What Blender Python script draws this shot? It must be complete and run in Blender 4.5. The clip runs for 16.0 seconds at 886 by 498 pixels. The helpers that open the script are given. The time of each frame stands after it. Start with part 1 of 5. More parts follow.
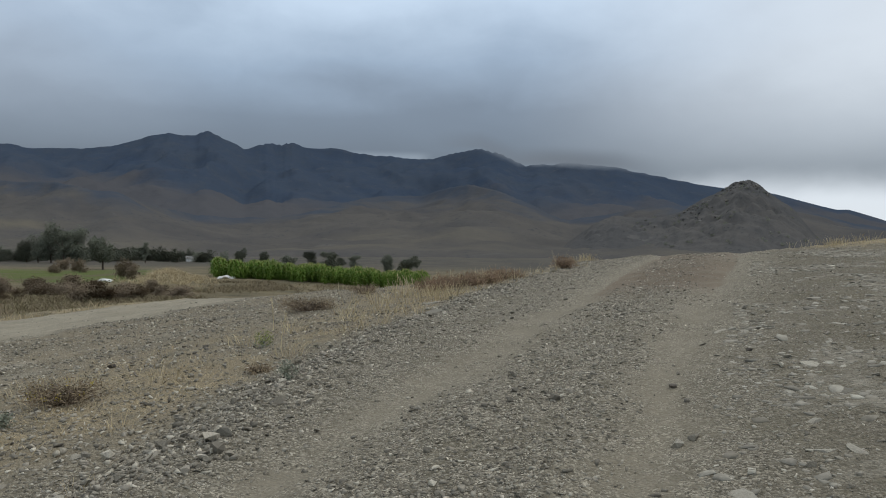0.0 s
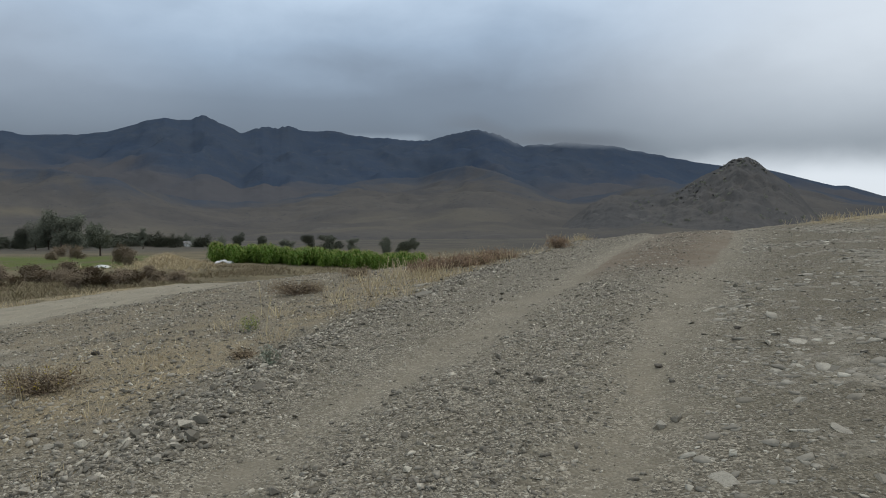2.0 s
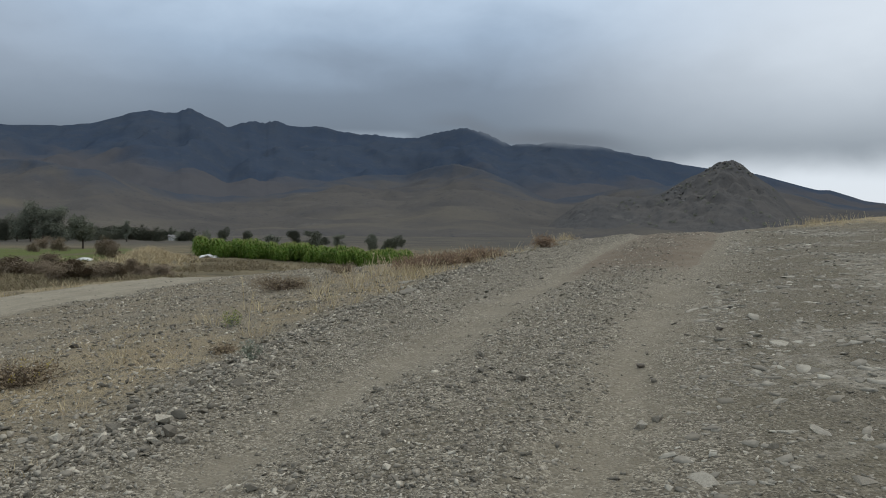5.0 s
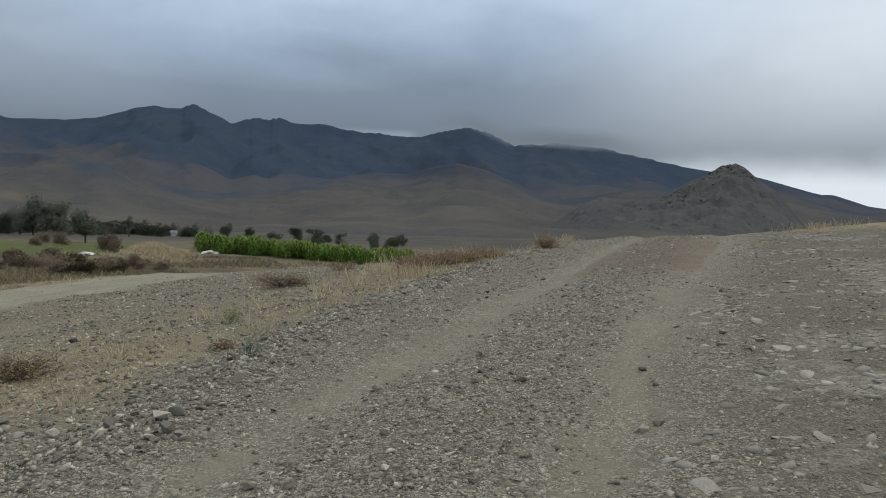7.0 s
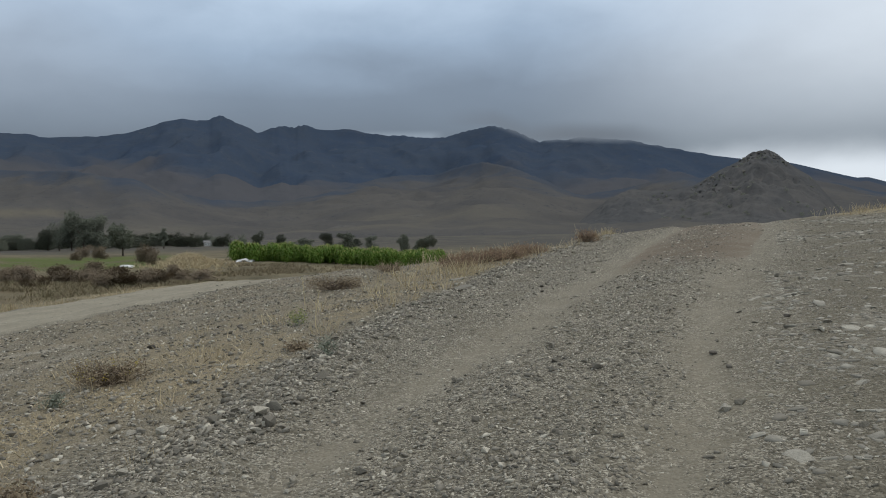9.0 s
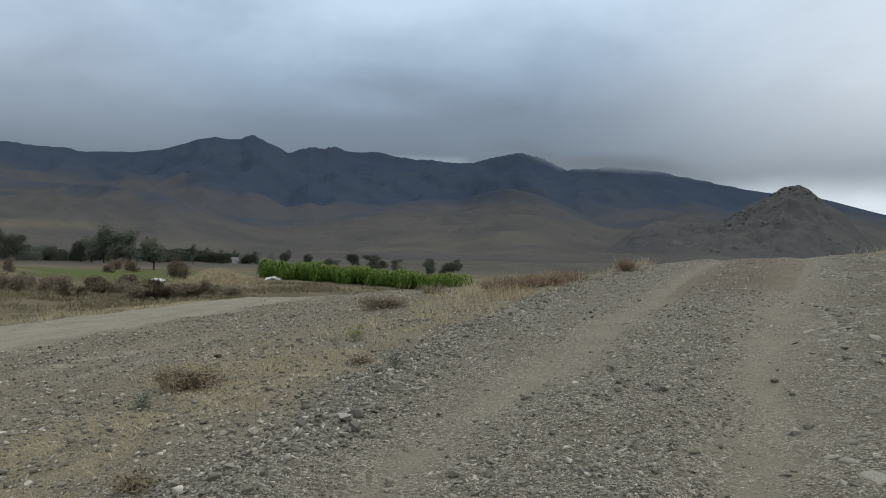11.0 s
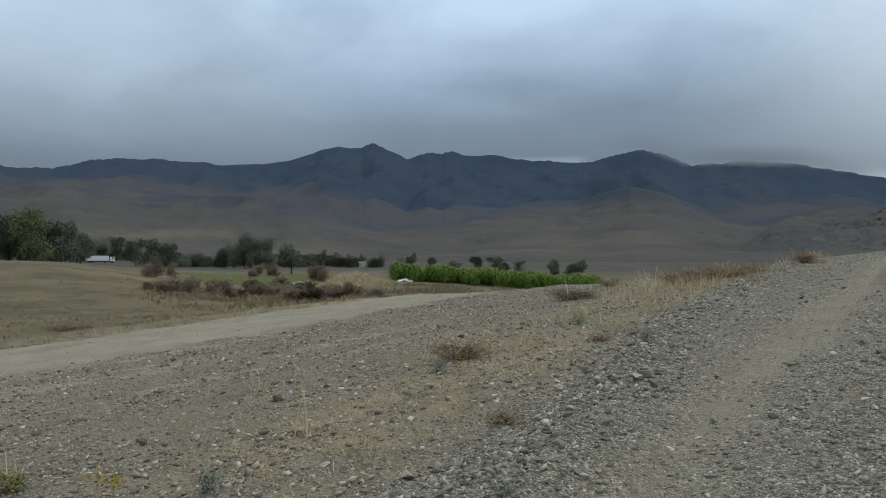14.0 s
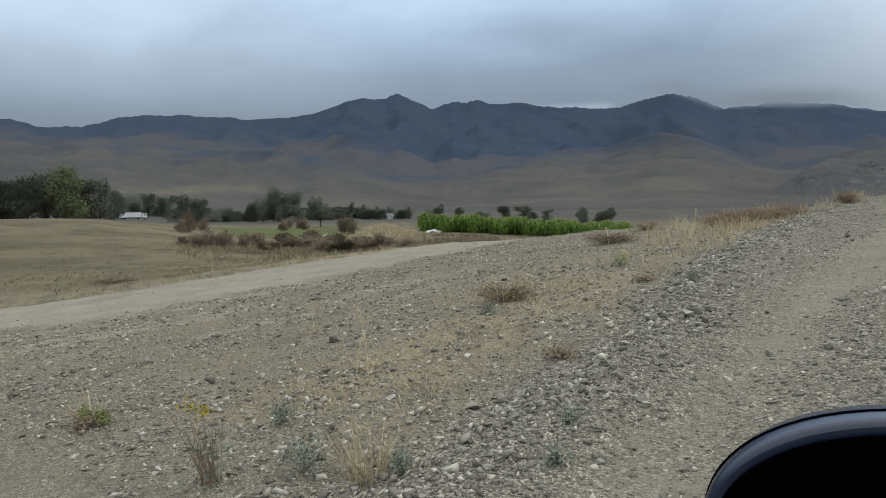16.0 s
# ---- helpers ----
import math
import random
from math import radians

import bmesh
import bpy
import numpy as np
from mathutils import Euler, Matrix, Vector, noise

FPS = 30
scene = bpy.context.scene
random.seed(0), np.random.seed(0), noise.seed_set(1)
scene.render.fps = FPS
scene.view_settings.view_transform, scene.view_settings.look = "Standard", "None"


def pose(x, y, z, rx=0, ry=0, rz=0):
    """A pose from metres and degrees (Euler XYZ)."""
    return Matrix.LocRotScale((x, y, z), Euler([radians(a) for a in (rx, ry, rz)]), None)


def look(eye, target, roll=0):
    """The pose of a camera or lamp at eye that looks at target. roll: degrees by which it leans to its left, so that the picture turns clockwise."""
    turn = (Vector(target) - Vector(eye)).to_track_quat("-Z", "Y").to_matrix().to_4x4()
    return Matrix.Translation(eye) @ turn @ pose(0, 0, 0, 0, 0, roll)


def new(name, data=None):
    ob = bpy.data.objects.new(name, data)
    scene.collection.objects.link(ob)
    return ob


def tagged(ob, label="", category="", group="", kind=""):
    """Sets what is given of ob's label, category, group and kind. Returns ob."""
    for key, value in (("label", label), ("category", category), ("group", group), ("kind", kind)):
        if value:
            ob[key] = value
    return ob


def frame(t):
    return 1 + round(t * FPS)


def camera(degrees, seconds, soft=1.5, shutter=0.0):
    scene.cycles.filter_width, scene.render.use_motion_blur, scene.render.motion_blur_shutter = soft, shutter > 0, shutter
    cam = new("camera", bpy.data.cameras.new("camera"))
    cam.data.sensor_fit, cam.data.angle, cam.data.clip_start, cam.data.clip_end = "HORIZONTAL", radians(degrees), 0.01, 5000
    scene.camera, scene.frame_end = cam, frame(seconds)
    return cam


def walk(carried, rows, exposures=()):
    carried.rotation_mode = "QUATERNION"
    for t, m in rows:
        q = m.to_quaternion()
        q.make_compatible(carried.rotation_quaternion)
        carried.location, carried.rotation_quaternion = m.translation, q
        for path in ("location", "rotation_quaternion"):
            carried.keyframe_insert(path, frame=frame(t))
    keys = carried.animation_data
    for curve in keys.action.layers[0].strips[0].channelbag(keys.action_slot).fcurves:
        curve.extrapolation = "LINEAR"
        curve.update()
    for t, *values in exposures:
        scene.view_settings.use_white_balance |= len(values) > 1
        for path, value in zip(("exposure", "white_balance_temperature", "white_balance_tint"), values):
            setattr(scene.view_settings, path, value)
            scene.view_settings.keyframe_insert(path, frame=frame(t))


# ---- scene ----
cam = camera(64.72, 16.0, soft=1.0)
PATH = [
    (0, look((-0.148, -0.180, 1.216), (-0.337, 9.818, 1.290), 0.38)),
    (0.5, look((-0.009, -0.055, 1.210), (-0.150, 9.943, 1.058), -1.34)),
    (1, look((-0.013, -0.058, 1.196), (-0.225, 9.935, 0.904), -2.47)),
    (1.5, look((-0.008, -0.055, 1.207), (-0.157, 9.942, 1.007), -0.88)),
    (2, look((-0.015, -0.062, 1.210), (-0.184, 9.935, 1.020), -0.42)),
    (2.5, look((0.036, -0.029, 1.217), (0.030, 9.970, 1.074), -0.93)),
    (3, look((0.006, -0.048, 1.206), (-0.063, 9.951, 1.068), -0.64)),
    (3.5, look((0.029, -0.025, 1.218), (-0.006, 9.974, 1.088), -0.00)),
    (4, look((0.002, -0.047, 1.208), (-0.015, 9.951, 1.027), 0.08)),
    (6.5, look((-0.001, -0.003, 1.200), (0.059, 9.994, 0.970), 1.33)),
    (7, look((0.000, -0.000, 1.200), (-0.000, 9.997, 0.972), 1.31)),
    (7.5, look((-0.007, 0.002, 1.204), (-0.019, 10.000, 1.004), 1.55)),
    (8, look((-0.157, -0.115, 1.189), (-0.332, 9.881, 0.945), 0.06)),
    (10.5, look((-0.483, -0.328, 1.172), (-1.172, 9.648, 1.077), -0.09)),
    (11, look((-0.688, -0.535, 1.158), (-1.444, 9.436, 1.280), 0.94)),
    (11.5, look((-0.864, -0.648, 1.126), (-2.076, 9.278, 1.110), -1.15)),
    (12, look((-1.067, -0.786, 1.098), (-2.574, 9.099, 1.194), -0.47)),
    (12.5, look((-1.317, -1.047, 1.054), (-3.139, 8.784, 1.202), -0.02)),
    (13, look((-1.533, -1.253, 1.047), (-3.683, 8.513, 1.037), 1.07)),
    (13.5, look((-1.664, -1.387, 1.022), (-4.144, 8.301, 1.069), -1.66)),
    (14, look((-1.887, -1.652, 0.993), (-4.299, 8.051, 1.136), 0.06)),
    (14.5, look((-2.024, -1.816, 0.946), (-4.719, 7.814, 1.019), -0.72)),
    (15, look((-2.024, -1.761, 0.910), (-4.964, 7.758, 0.055), -2.73)),
    (15.5, look((-2.066, -1.791, 0.924), (-4.613, 7.851, 0.191), -0.10)),
    (16, look((-2.061, -1.797, 0.924), (-4.847, 7.791, 0.366), -1.04)),
]
walk(cam, PATH, exposures=[(0, -0.18, 6480, 10), (10, -0.18, 6440, 10), (13.0, -0.18, 6330, 7), (14.2, -0.16, 6280, 7), (14.6, -0.14, 6260, 7), (15.0, -0.17, 6200, 7), (15.5, 0.25, 6320, 8), (16, 0.22, 6370, 8.5)])


# ---- light ----
def lamp(name, energy, angle, m, color):
    data = bpy.data.lights.new(name, "SUN")
    data.energy, data.angle, data.color = energy, radians(angle), color
    ob = new(name, data)
    ob.matrix_world = m
    return ob


SUN_EL, SUN_AZ = 52, -62   # degrees; azimuth is counted to the left of +y
lamp("sun", 0.7, 25, look((0, 0, 50), (50 * math.sin(radians(SUN_AZ)) / math.tan(radians(SUN_EL)),
                                      -50 * math.cos(radians(SUN_AZ)) / math.tan(radians(SUN_EL)), 0)), (1.0, 0.95, 0.88))


class Nodes:
    """Short hand for a node tree."""

    def __init__(self, tree):
        self.t = tree
        tree.nodes.clear()

    def add(self, kind, **sockets):
        n = self.t.nodes.new(kind)
        for k, v in sockets.items():
            if k == "_operation":
                n.operation = v
            elif k == "_use_clamp":
                n.use_clamp = v
            elif k == "_data_type":
                n.data_type = v
            elif k == "_blend_type":
                n.blend_type = v
            elif k == "_interpolation_type":
                n.interpolation_type = v
            elif k == "_feature":
                n.feature = v
            elif k == "_attribute_name":
                n.attribute_name = v
        for k, v in sockets.items():
            if not k.startswith("_"):
                self.put(n.inputs[k.replace("__", " ")], v)
        return n

    def put(self, sock, v):
        if isinstance(v, bpy.types.NodeSocket):
            self.t.links.new(v, sock)
        else:
            sock.default_value = v

    def math(self, op, a, b=0.0, c=0.0, clamp=False):
        n = self.add("ShaderNodeMath", _operation=op, _use_clamp=clamp)
        for s, v in zip(n.inputs, (a, b, c)):
            self.put(s, v)
        return n.outputs[0]

    def mix(self, f, a, b, blend="MIX"):
        n = self.add("ShaderNodeMix", _data_type="RGBA", _blend_type=blend)
        for s, v in zip((n.inputs[0], n.inputs[6], n.inputs[7]), (f, a, b)):
            self.put(s, v if not isinstance(v, tuple) or len(v) == 4 else (*v, 1))
        return n.outputs[2]

    def span(self, v, lo, hi, a=0.0, b=1.0, smooth=True):
        n = self.add("ShaderNodeMapRange", _interpolation_type="SMOOTHSTEP" if smooth else "LINEAR")
        for s, k in zip(n.inputs, (v, lo, hi, a, b)):
            self.put(s, k)
        return n.outputs[0]

    def noise(self, vec, scale, detail=4.0, rough=0.55, warp=0.0):
        n = self.add("ShaderNodeTexNoise", Scale=scale, Detail=detail, Roughness=rough, Distortion=warp)
        if vec is not None:
            self.put(n.inputs["Vector"], vec)
        return n.outputs["Fac"]

    def cells(self, vec, scale, feature="F1"):
        n = self.add("ShaderNodeTexVoronoi", _feature=feature, Scale=scale)
        if vec is not None:
            self.put(n.inputs["Vector"], vec)
        return n

    def ramp(self, f, stops):
        n = self.add("ShaderNodeValToRGB", Fac=f)
        e = n.color_ramp.elements
        while len(e) < len(stops):
            e.new(0.5)
        for el, (p, c) in zip(e, stops):
            el.position, el.color = p, (*c, 1)
        return n.outputs[0]

    def stretch(self, vec, sx, sy, sz):
        return self.add("ShaderNodeMapping", Vector=vec, Scale=(sx, sy, sz)).outputs[0]


world = bpy.data.worlds.new("overcast_sky")
scene.world = world
world.use_nodes = True
N = Nodes(world.node_tree)
sky = N.add("ShaderNodeTexSky")
sky.sky_type, sky.sun_disc, sky.sun_elevation, sky.sun_rotation = "NISHITA", False, radians(SUN_EL), radians(-SUN_AZ)
way = N.add("ShaderNodeTexCoord").outputs["Generated"]
xyz = N.add("ShaderNodeSeparateXYZ", Vector=way)
up = xyz.outputs["Z"]
# cloud deck: flat layers seen edge on near the horizon
flat = N.stretch(way, 1.0, 1.0, 2.0)
big = N.noise(flat, 2.1, 4, 0.5, 0.3)
fine = N.noise(flat, 8.0, 6, 0.55, 0.2)
tex = N.math("ADD", N.math("MULTIPLY", N.math("SUBTRACT", big, 0.5), 0.26), N.math("MULTIPLY", N.math("SUBTRACT", fine, 0.5), 0.09))
lift = N.math("ADD", up, N.math("MULTIPLY", tex, N.span(up, 0.10, 0.34, 0.12, 0.95)))
deck = N.ramp(lift, [(0.0, (0.150, 0.176, 0.212)), (0.13, (0.160, 0.192, 0.236)), (0.20, (0.218, 0.268, 0.335)), (0.27, (0.365, 0.465, 0.59)), (0.37, (0.635, 0.775, 0.935)), (0.7, (0.87, 0.90, 0.92)), (1.0, (0.90, 0.91, 0.90))])
# the brighter side of the deck, towards the hidden sun
side = N.math("ADD", N.math("MULTIPLY", xyz.outputs["X"], 0.80), N.math("MULTIPLY", xyz.outputs["Y"], 0.6))
warm = N.span(side, 0.62, 1.02)
deck = N.mix(N.math("MULTIPLY", warm, N.span(lift, 0.04, 0.27)), deck, (0.86, 0.92, 0.97))
far = N.span(N.math("SUBTRACT", N.math("MULTIPLY", xyz.outputs["Y"], 0.62), N.math("MULTIPLY", xyz.outputs["X"], 0.78)), 0.80, 1.0)
deck = N.mix(N.math("MULTIPLY", far, N.span(lift, 0.10, 0.26, 0.0, 0.5)), deck, (0.72, 0.83, 0.96))
# open gap under the deck at the far right
gapline = N.math("SUBTRACT", up, N.math("MULTIPLY", tex, 0.22))
gap = N.math("MULTIPLY", N.span(gapline, 0.070, 0.116, 1.0, 0.0), N.span(xyz.outputs["X"], 0.25, 0.31))
deck = N.mix(gap, deck, (0.76, 0.82, 0.89))
slit = N.math("MULTIPLY", N.span(up, 0.136, 0.147, 0.35, 0.0), N.math("MULTIPLY", N.span(xyz.outputs["X"], -0.20, -0.12), N.span(xyz.outputs["X"], -0.03, -0.06)))
deck = N.mix(slit, deck, (0.46, 0.54, 0.63))
deck = N.mix(0.012, deck, sky.outputs[0])
bg = N.add("ShaderNodeBackground", Color=deck, Strength=1.0)
N.add("ShaderNodeOutputWorld", Surface=bg.outputs[0])


# ---- materials ----
def material(name):
    m = bpy.data.materials.new(name)
    m.use_nodes = True
    return m, Nodes(m.node_tree)


def finish(n, color, rough=0.9, bump=None, strength=0.4, dist=0.02, metal=0.0, spec=0.25, **more):
    b = n.add("ShaderNodeBsdfPrincipled", Base__Color=color, Roughness=rough, Metallic=metal, **more)
    b.inputs["Specular IOR Level"].default_value = spec
    if bump is not None:
        n.put(b.inputs["Normal"], n.add("ShaderNodeBump", Height=bump, Strength=strength, Distance=dist).outputs[0])
    n.add("ShaderNodeOutputMaterial", Surface=b.outputs[0])


def place_of(n):
    return n.add("ShaderNodeNewGeometry").outputs["Position"]


def attr(n, name):
    return n.add("ShaderNodeAttribute", _attribute_name=name).outputs["Fac"]


def ground_material():
    m, n = material("stony_ground")
    p = place_of(n)
    a1, a2, a3 = n.noise(p, 0.35, 5), n.noise(p, 2.2, 5), n.noise(p, 14, 5, 0.65)
    pebble = n.cells(p, 48)
    pebble2 = n.cells(n.stretch(p, 1, 1.3, 1), 105)
    tone = n.add("ShaderNodeSeparateColor", Color=pebble.outputs["Color"]).outputs[0]
    tone2 = n.add("ShaderNodeSeparateColor", Color=pebble2.outputs["Color"]).outputs[0]
    earth = n.mix(a1, (0.135, 0.120, 0.088), (0.215, 0.191, 0.136))
    earth = n.mix(n.span(a2, 0.35, 0.7), earth, (0.165, 0.146, 0.109))
    earth = n.mix(n.span(n.noise(p, 30, 4, 0.7), 0.52, 0.68, 0.0, 0.6), earth, (0.085, 0.075, 0.056))
    earth = n.mix(n.span(n.noise(p, 7, 5, 0.7), 0.50, 0.66, 0.0, 0.65), earth, (0.090, 0.080, 0.060))
    stone = n.ramp(tone, [(0.0, (0.070, 0.062, 0.048)), (0.5, (0.205, 0.185, 0.143)), (0.85, (0.35, 0.32, 0.248)), (1.0, (0.60, 0.55, 0.44))])
    stone2 = n.ramp(tone2, [(0.0, (0.085, 0.075, 0.058)), (0.6, (0.235, 0.212, 0.162)), (1.0, (0.54, 0.495, 0.395))])
    stone = n.mix(n.span(a3, 0.45, 0.55), stone, stone2)
    gravel = n.math("MULTIPLY", attr(n, "gravel"), n.span(n.math("ADD", a3, n.math("MULTIPLY", a2, 0.5)), 0.50, 0.85, 0.25, 1.0), clamp=True)
    c = n.mix(gravel, earth, stone)
    dust = n.mix(n.noise(p, 5, 5), (0.264, 0.235, 0.176), (0.212, 0.189, 0.143))
    dust = n.mix(n.span(n.noise(p, 26, 5, 0.7), 0.50, 0.68, 0.0, 0.40), dust, (0.170, 0.147, 0.107))
    c = n.mix(n.math("MULTIPLY", attr(n, "dust"), n.span(n.math("ADD", a3, a2), 0.75, 1.15, 0.95, 0.45), clamp=True), c, dust)
    road = n.span(n.noise(p, 1.3, 6, 0.65, 0.6), 0.35, 0.68)
    dust = n.mix(n.math("MULTIPLY", road, 0.45), dust, (0.125, 0.115, 0.090))
    pale = n.mix(a3, (0.425, 0.383, 0.290), (0.325, 0.294, 0.224))
    pale = n.mix(n.math("MULTIPLY", road, 0.40), pale, (0.20, 0.182, 0.140))
    c = n.mix(n.math("MULTIPLY", attr(n, "pale"), n.span(a3, 0.4, 0.6, 0.6, 1.0), clamp=True), c, pale)
    bare = n.mix(n.span(n.noise(n.stretch(p, 1, 2.2, 1), 7, 6, 0.65), 0.40, 0.62), (0.50, 0.465, 0.385), (0.27, 0.25, 0.20))
    c = n.mix(n.math("MULTIPLY", attr(n, "bedrock"), n.span(n.noise(n.stretch(p, 0.8, 2.4, 1), 3.5, 5, 0.6), 0.38, 0.56), clamp=True), c, bare)
    straw = n.mix(n.noise(p, 9, 5), (0.42, 0.345, 0.212), (0.30, 0.246, 0.156))
    c = n.mix(n.math("MULTIPLY", attr(n, "straw"), n.span(n.math("ADD", a2, n.math("MULTIPLY", n.math("SUBTRACT", a3, 0.5), 0.7)), 0.30, 0.56), clamp=True), c, straw)
    c = n.mix(n.math("MULTIPLY", attr(n, "russet"), n.span(a2, 0.3, 0.6, 0.45, 0.95), clamp=True), c, n.mix(a3, (0.205, 0.165, 0.120), (0.165, 0.132, 0.098)))
    c = n.mix(n.math("MULTIPLY", attr(n, "bank"), n.span(n.noise(p, 1.1, 5, 0.6), 0.32, 0.62, 0.12, 0.60)), c, n.mix(a3, (0.325, 0.272, 0.182), (0.225, 0.190, 0.130)))
    # the valley's fields
    fa, fb = n.noise(p, 0.06, 5), n.noise(p, 0.35, 6, 0.65)
    field = n.mix(n.span(fa, 0.38, 0.62), (0.195, 0.164, 0.102), (0.120, 0.104, 0.064))
    field = n.mix(n.span(fb, 0.45, 0.7), field, (0.096, 0.084, 0.056))
    field = n.mix(n.span(n.noise(p, 0.11, 6, 0.6, 0.4), 0.44, 0.64, 0.0, 0.7), field, (0.225, 0.188, 0.114))
    field = n.mix(n.span(n.noise(p, 0.20, 6, 0.68), 0.54, 0.66, 0.0, 0.8), field, (0.088, 0.078, 0.046))
    field = n.mix(n.span(n.noise(p, 1.6, 5, 0.7), 0.50, 0.70, 0.0, 0.4), field, (0.255, 0.212, 0.13))
    c = n.mix(attr(n, "field"), c, field)
    c = n.mix(attr(n, "brush"), c, n.mix(n.noise(p, 0.7, 5), (0.24, 0.19, 0.115), (0.125, 0.100, 0.066)))
    c = n.mix(attr(n, "distant"), c, n.mix(n.span(fa, 0.4, 0.6), (0.078, 0.073, 0.063), (0.104, 0.093, 0.074)))
    green = n.mix(n.noise(p, 0.4, 5), (0.066, 0.112, 0.022), (0.130, 0.142, 0.040))
    green = n.mix(n.span(n.noise(n.stretch(p, 1, 0.35, 1), 0.16, 5, 0.6), 0.48, 0.64), green, (0.125, 0.107, 0.062))
    c = n.mix(attr(n, "green"), c, green)
    h = n.math("ADD", n.math("MULTIPLY", n.math("SUBTRACT", 1.0, pebble.outputs["Distance"]), 0.6), n.math("MULTIPLY", a3, 0.6))
    h = n.math("MULTIPLY", h, n.math("SUBTRACT", 1.0, n.math("MULTIPLY", attr(n, "dust"), 0.7)))
    finish(n, c, 0.95, h, 1.0, 0.03, spec=0.12)
    return m


def stone_material(name, lo, hi):
    m, n = material(name)
    p = n.add("ShaderNodeTexCoord").outputs["Object"]
    isl = n.add("ShaderNodeNewGeometry").outputs["Random Per Island"]
    own = n.add("ShaderNodeObjectInfo").outputs["Random"]
    r = n.math("FRACT", n.math("ADD", isl, own))
    a = n.noise(p, 18, 5, 0.6)
    dark, mid = tuple(v * 0.68 for v in lo), tuple(a * 0.62 + b * 0.38 for a, b in zip(lo, hi))
    c = n.ramp(r, [(0.0, dark), (0.22, lo), (0.72, mid), (1.0, hi)])
    c = n.mix(n.span(n.math("FRACT", n.math("MULTIPLY", r, 7.3)), 0.55, 1.0, 0.0, 0.45), c, (0.235, 0.208, 0.160))
    c = n.mix(n.span(a, 0.35, 0.7, 0.0, 0.5), c, tuple(v * 0.6 for v in lo))
    finish(n, c, 0.9, n.noise(p, 60, 5), 0.35, 0.01, spec=0.2)
    return m


def plant_material(name, a, b, c):
    m, n = material(name)
    r = n.add("ShaderNodeNewGeometry").outputs["Random Per Island"]
    own = n.add("ShaderNodeObjectInfo").outputs["Random"]
    col = n.mix(r, a, b)
    col = n.mix(n.span(n.math("FRACT", n.math("ADD", n.math("MULTIPLY", r, 5.7), own)), 0.6, 1.0), col, c)
    finish(n, col, 0.75, None, spec=0.15)
    return m


def bark_material():
    m, n = material("bark")
    p = n.add("ShaderNodeTexCoord").outputs["Object"]
    a = n.noise(n.stretch(p, 6, 6, 1), 2, 5)
    finish(n, n.mix(a, (0.05, 0.04, 0.03), (0.13, 0.105, 0.08)), 0.9, a, 0.6, 0.03)
    return m


def slope_material(name, lo, mid, hi, rock, scrub, scale=1.0, over=None, foot=None):
    """Mountain side: dry grass, scrub and rock, at two scales."""
    m, n = material(name)
    p = n.stretch(place_of(n), scale, scale, scale)
    a, b, c = n.noise(p, 0.006, 6, 0.6, 0.4), n.noise(p, 0.03, 6, 0.62), n.noise(p, 0.16, 5, 0.65)
    col = n.mix(n.span(a, 0.35, 0.65), lo, mid)
    col = n.mix(n.span(b, 0.45, 0.72, 0.0, 0.7), col, hi)
    streak = n.noise(n.stretch(p, 1, 1, 3.0), 0.02, 6, 0.6, 1.2)
    col = n.mix(n.span(streak, 0.60, 0.74, 0.0, 0.45), col, rock)
    col = n.mix(n.math("MULTIPLY", n.span(c, 0.56, 0.66), n.span(b, 0.4, 0.6), clamp=True), col, scrub)
    if over is not None:      # the range's darker blue takes over towards the top
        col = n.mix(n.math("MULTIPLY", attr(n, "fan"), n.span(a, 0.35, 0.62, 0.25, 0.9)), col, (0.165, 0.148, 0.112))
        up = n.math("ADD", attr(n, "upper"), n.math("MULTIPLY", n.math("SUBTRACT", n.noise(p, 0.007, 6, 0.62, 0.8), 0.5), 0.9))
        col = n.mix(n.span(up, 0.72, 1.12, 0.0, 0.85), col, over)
    if foot is not None:      # lower slopes' dry grass reaches up between the scrub; at right it paints haze
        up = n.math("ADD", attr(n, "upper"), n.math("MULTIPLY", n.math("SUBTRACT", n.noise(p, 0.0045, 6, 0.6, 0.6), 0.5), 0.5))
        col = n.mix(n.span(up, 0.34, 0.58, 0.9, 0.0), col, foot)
    finish(n, col, 1.0, n.math("ADD", b, n.math("MULTIPLY", c, 0.4)), 0.45, 7.0 / scale, spec=0.0)
    return m


def plain_material(name, col, rough=0.6, metal=0.0, spec=0.4, wear=0.25, scale=8.0, **more):
    m, n = material(name)
    p = n.add("ShaderNodeTexCoord").outputs["Object"]
    a = n.noise(p, scale, 5, 0.6)
    finish(n, n.mix(n.span(a, 0.4, 0.75, 0.0, wear), col, tuple(v * 0.55 for v in col)), rough, a, 0.05, 0.005, metal, spec, **more)
    return m


M_GROUND = ground_material()
M_STONE = stone_material("grey_stone", (0.228, 0.208, 0.167), (0.70, 0.645, 0.525))
M_PALE = stone_material("pale_stone", (0.24, 0.223, 0.180), (0.46, 0.428, 0.352))
M_FLAKE = stone_material("shale_flake", (0.28, 0.260, 0.212), (0.58, 0.545, 0.452))
M_DARKSTONE = stone_material("dark_stone", (0.11, 0.097, 0.080), (0.18, 0.160, 0.132))
M_ROCK = stone_material("knoll_rock", (0.105, 0.102, 0.098), (0.215, 0.208, 0.196))
M_STRAW = plant_material("dry_grass", (0.58, 0.49, 0.32), (0.47, 0.385, 0.235), (0.36, 0.28, 0.16))
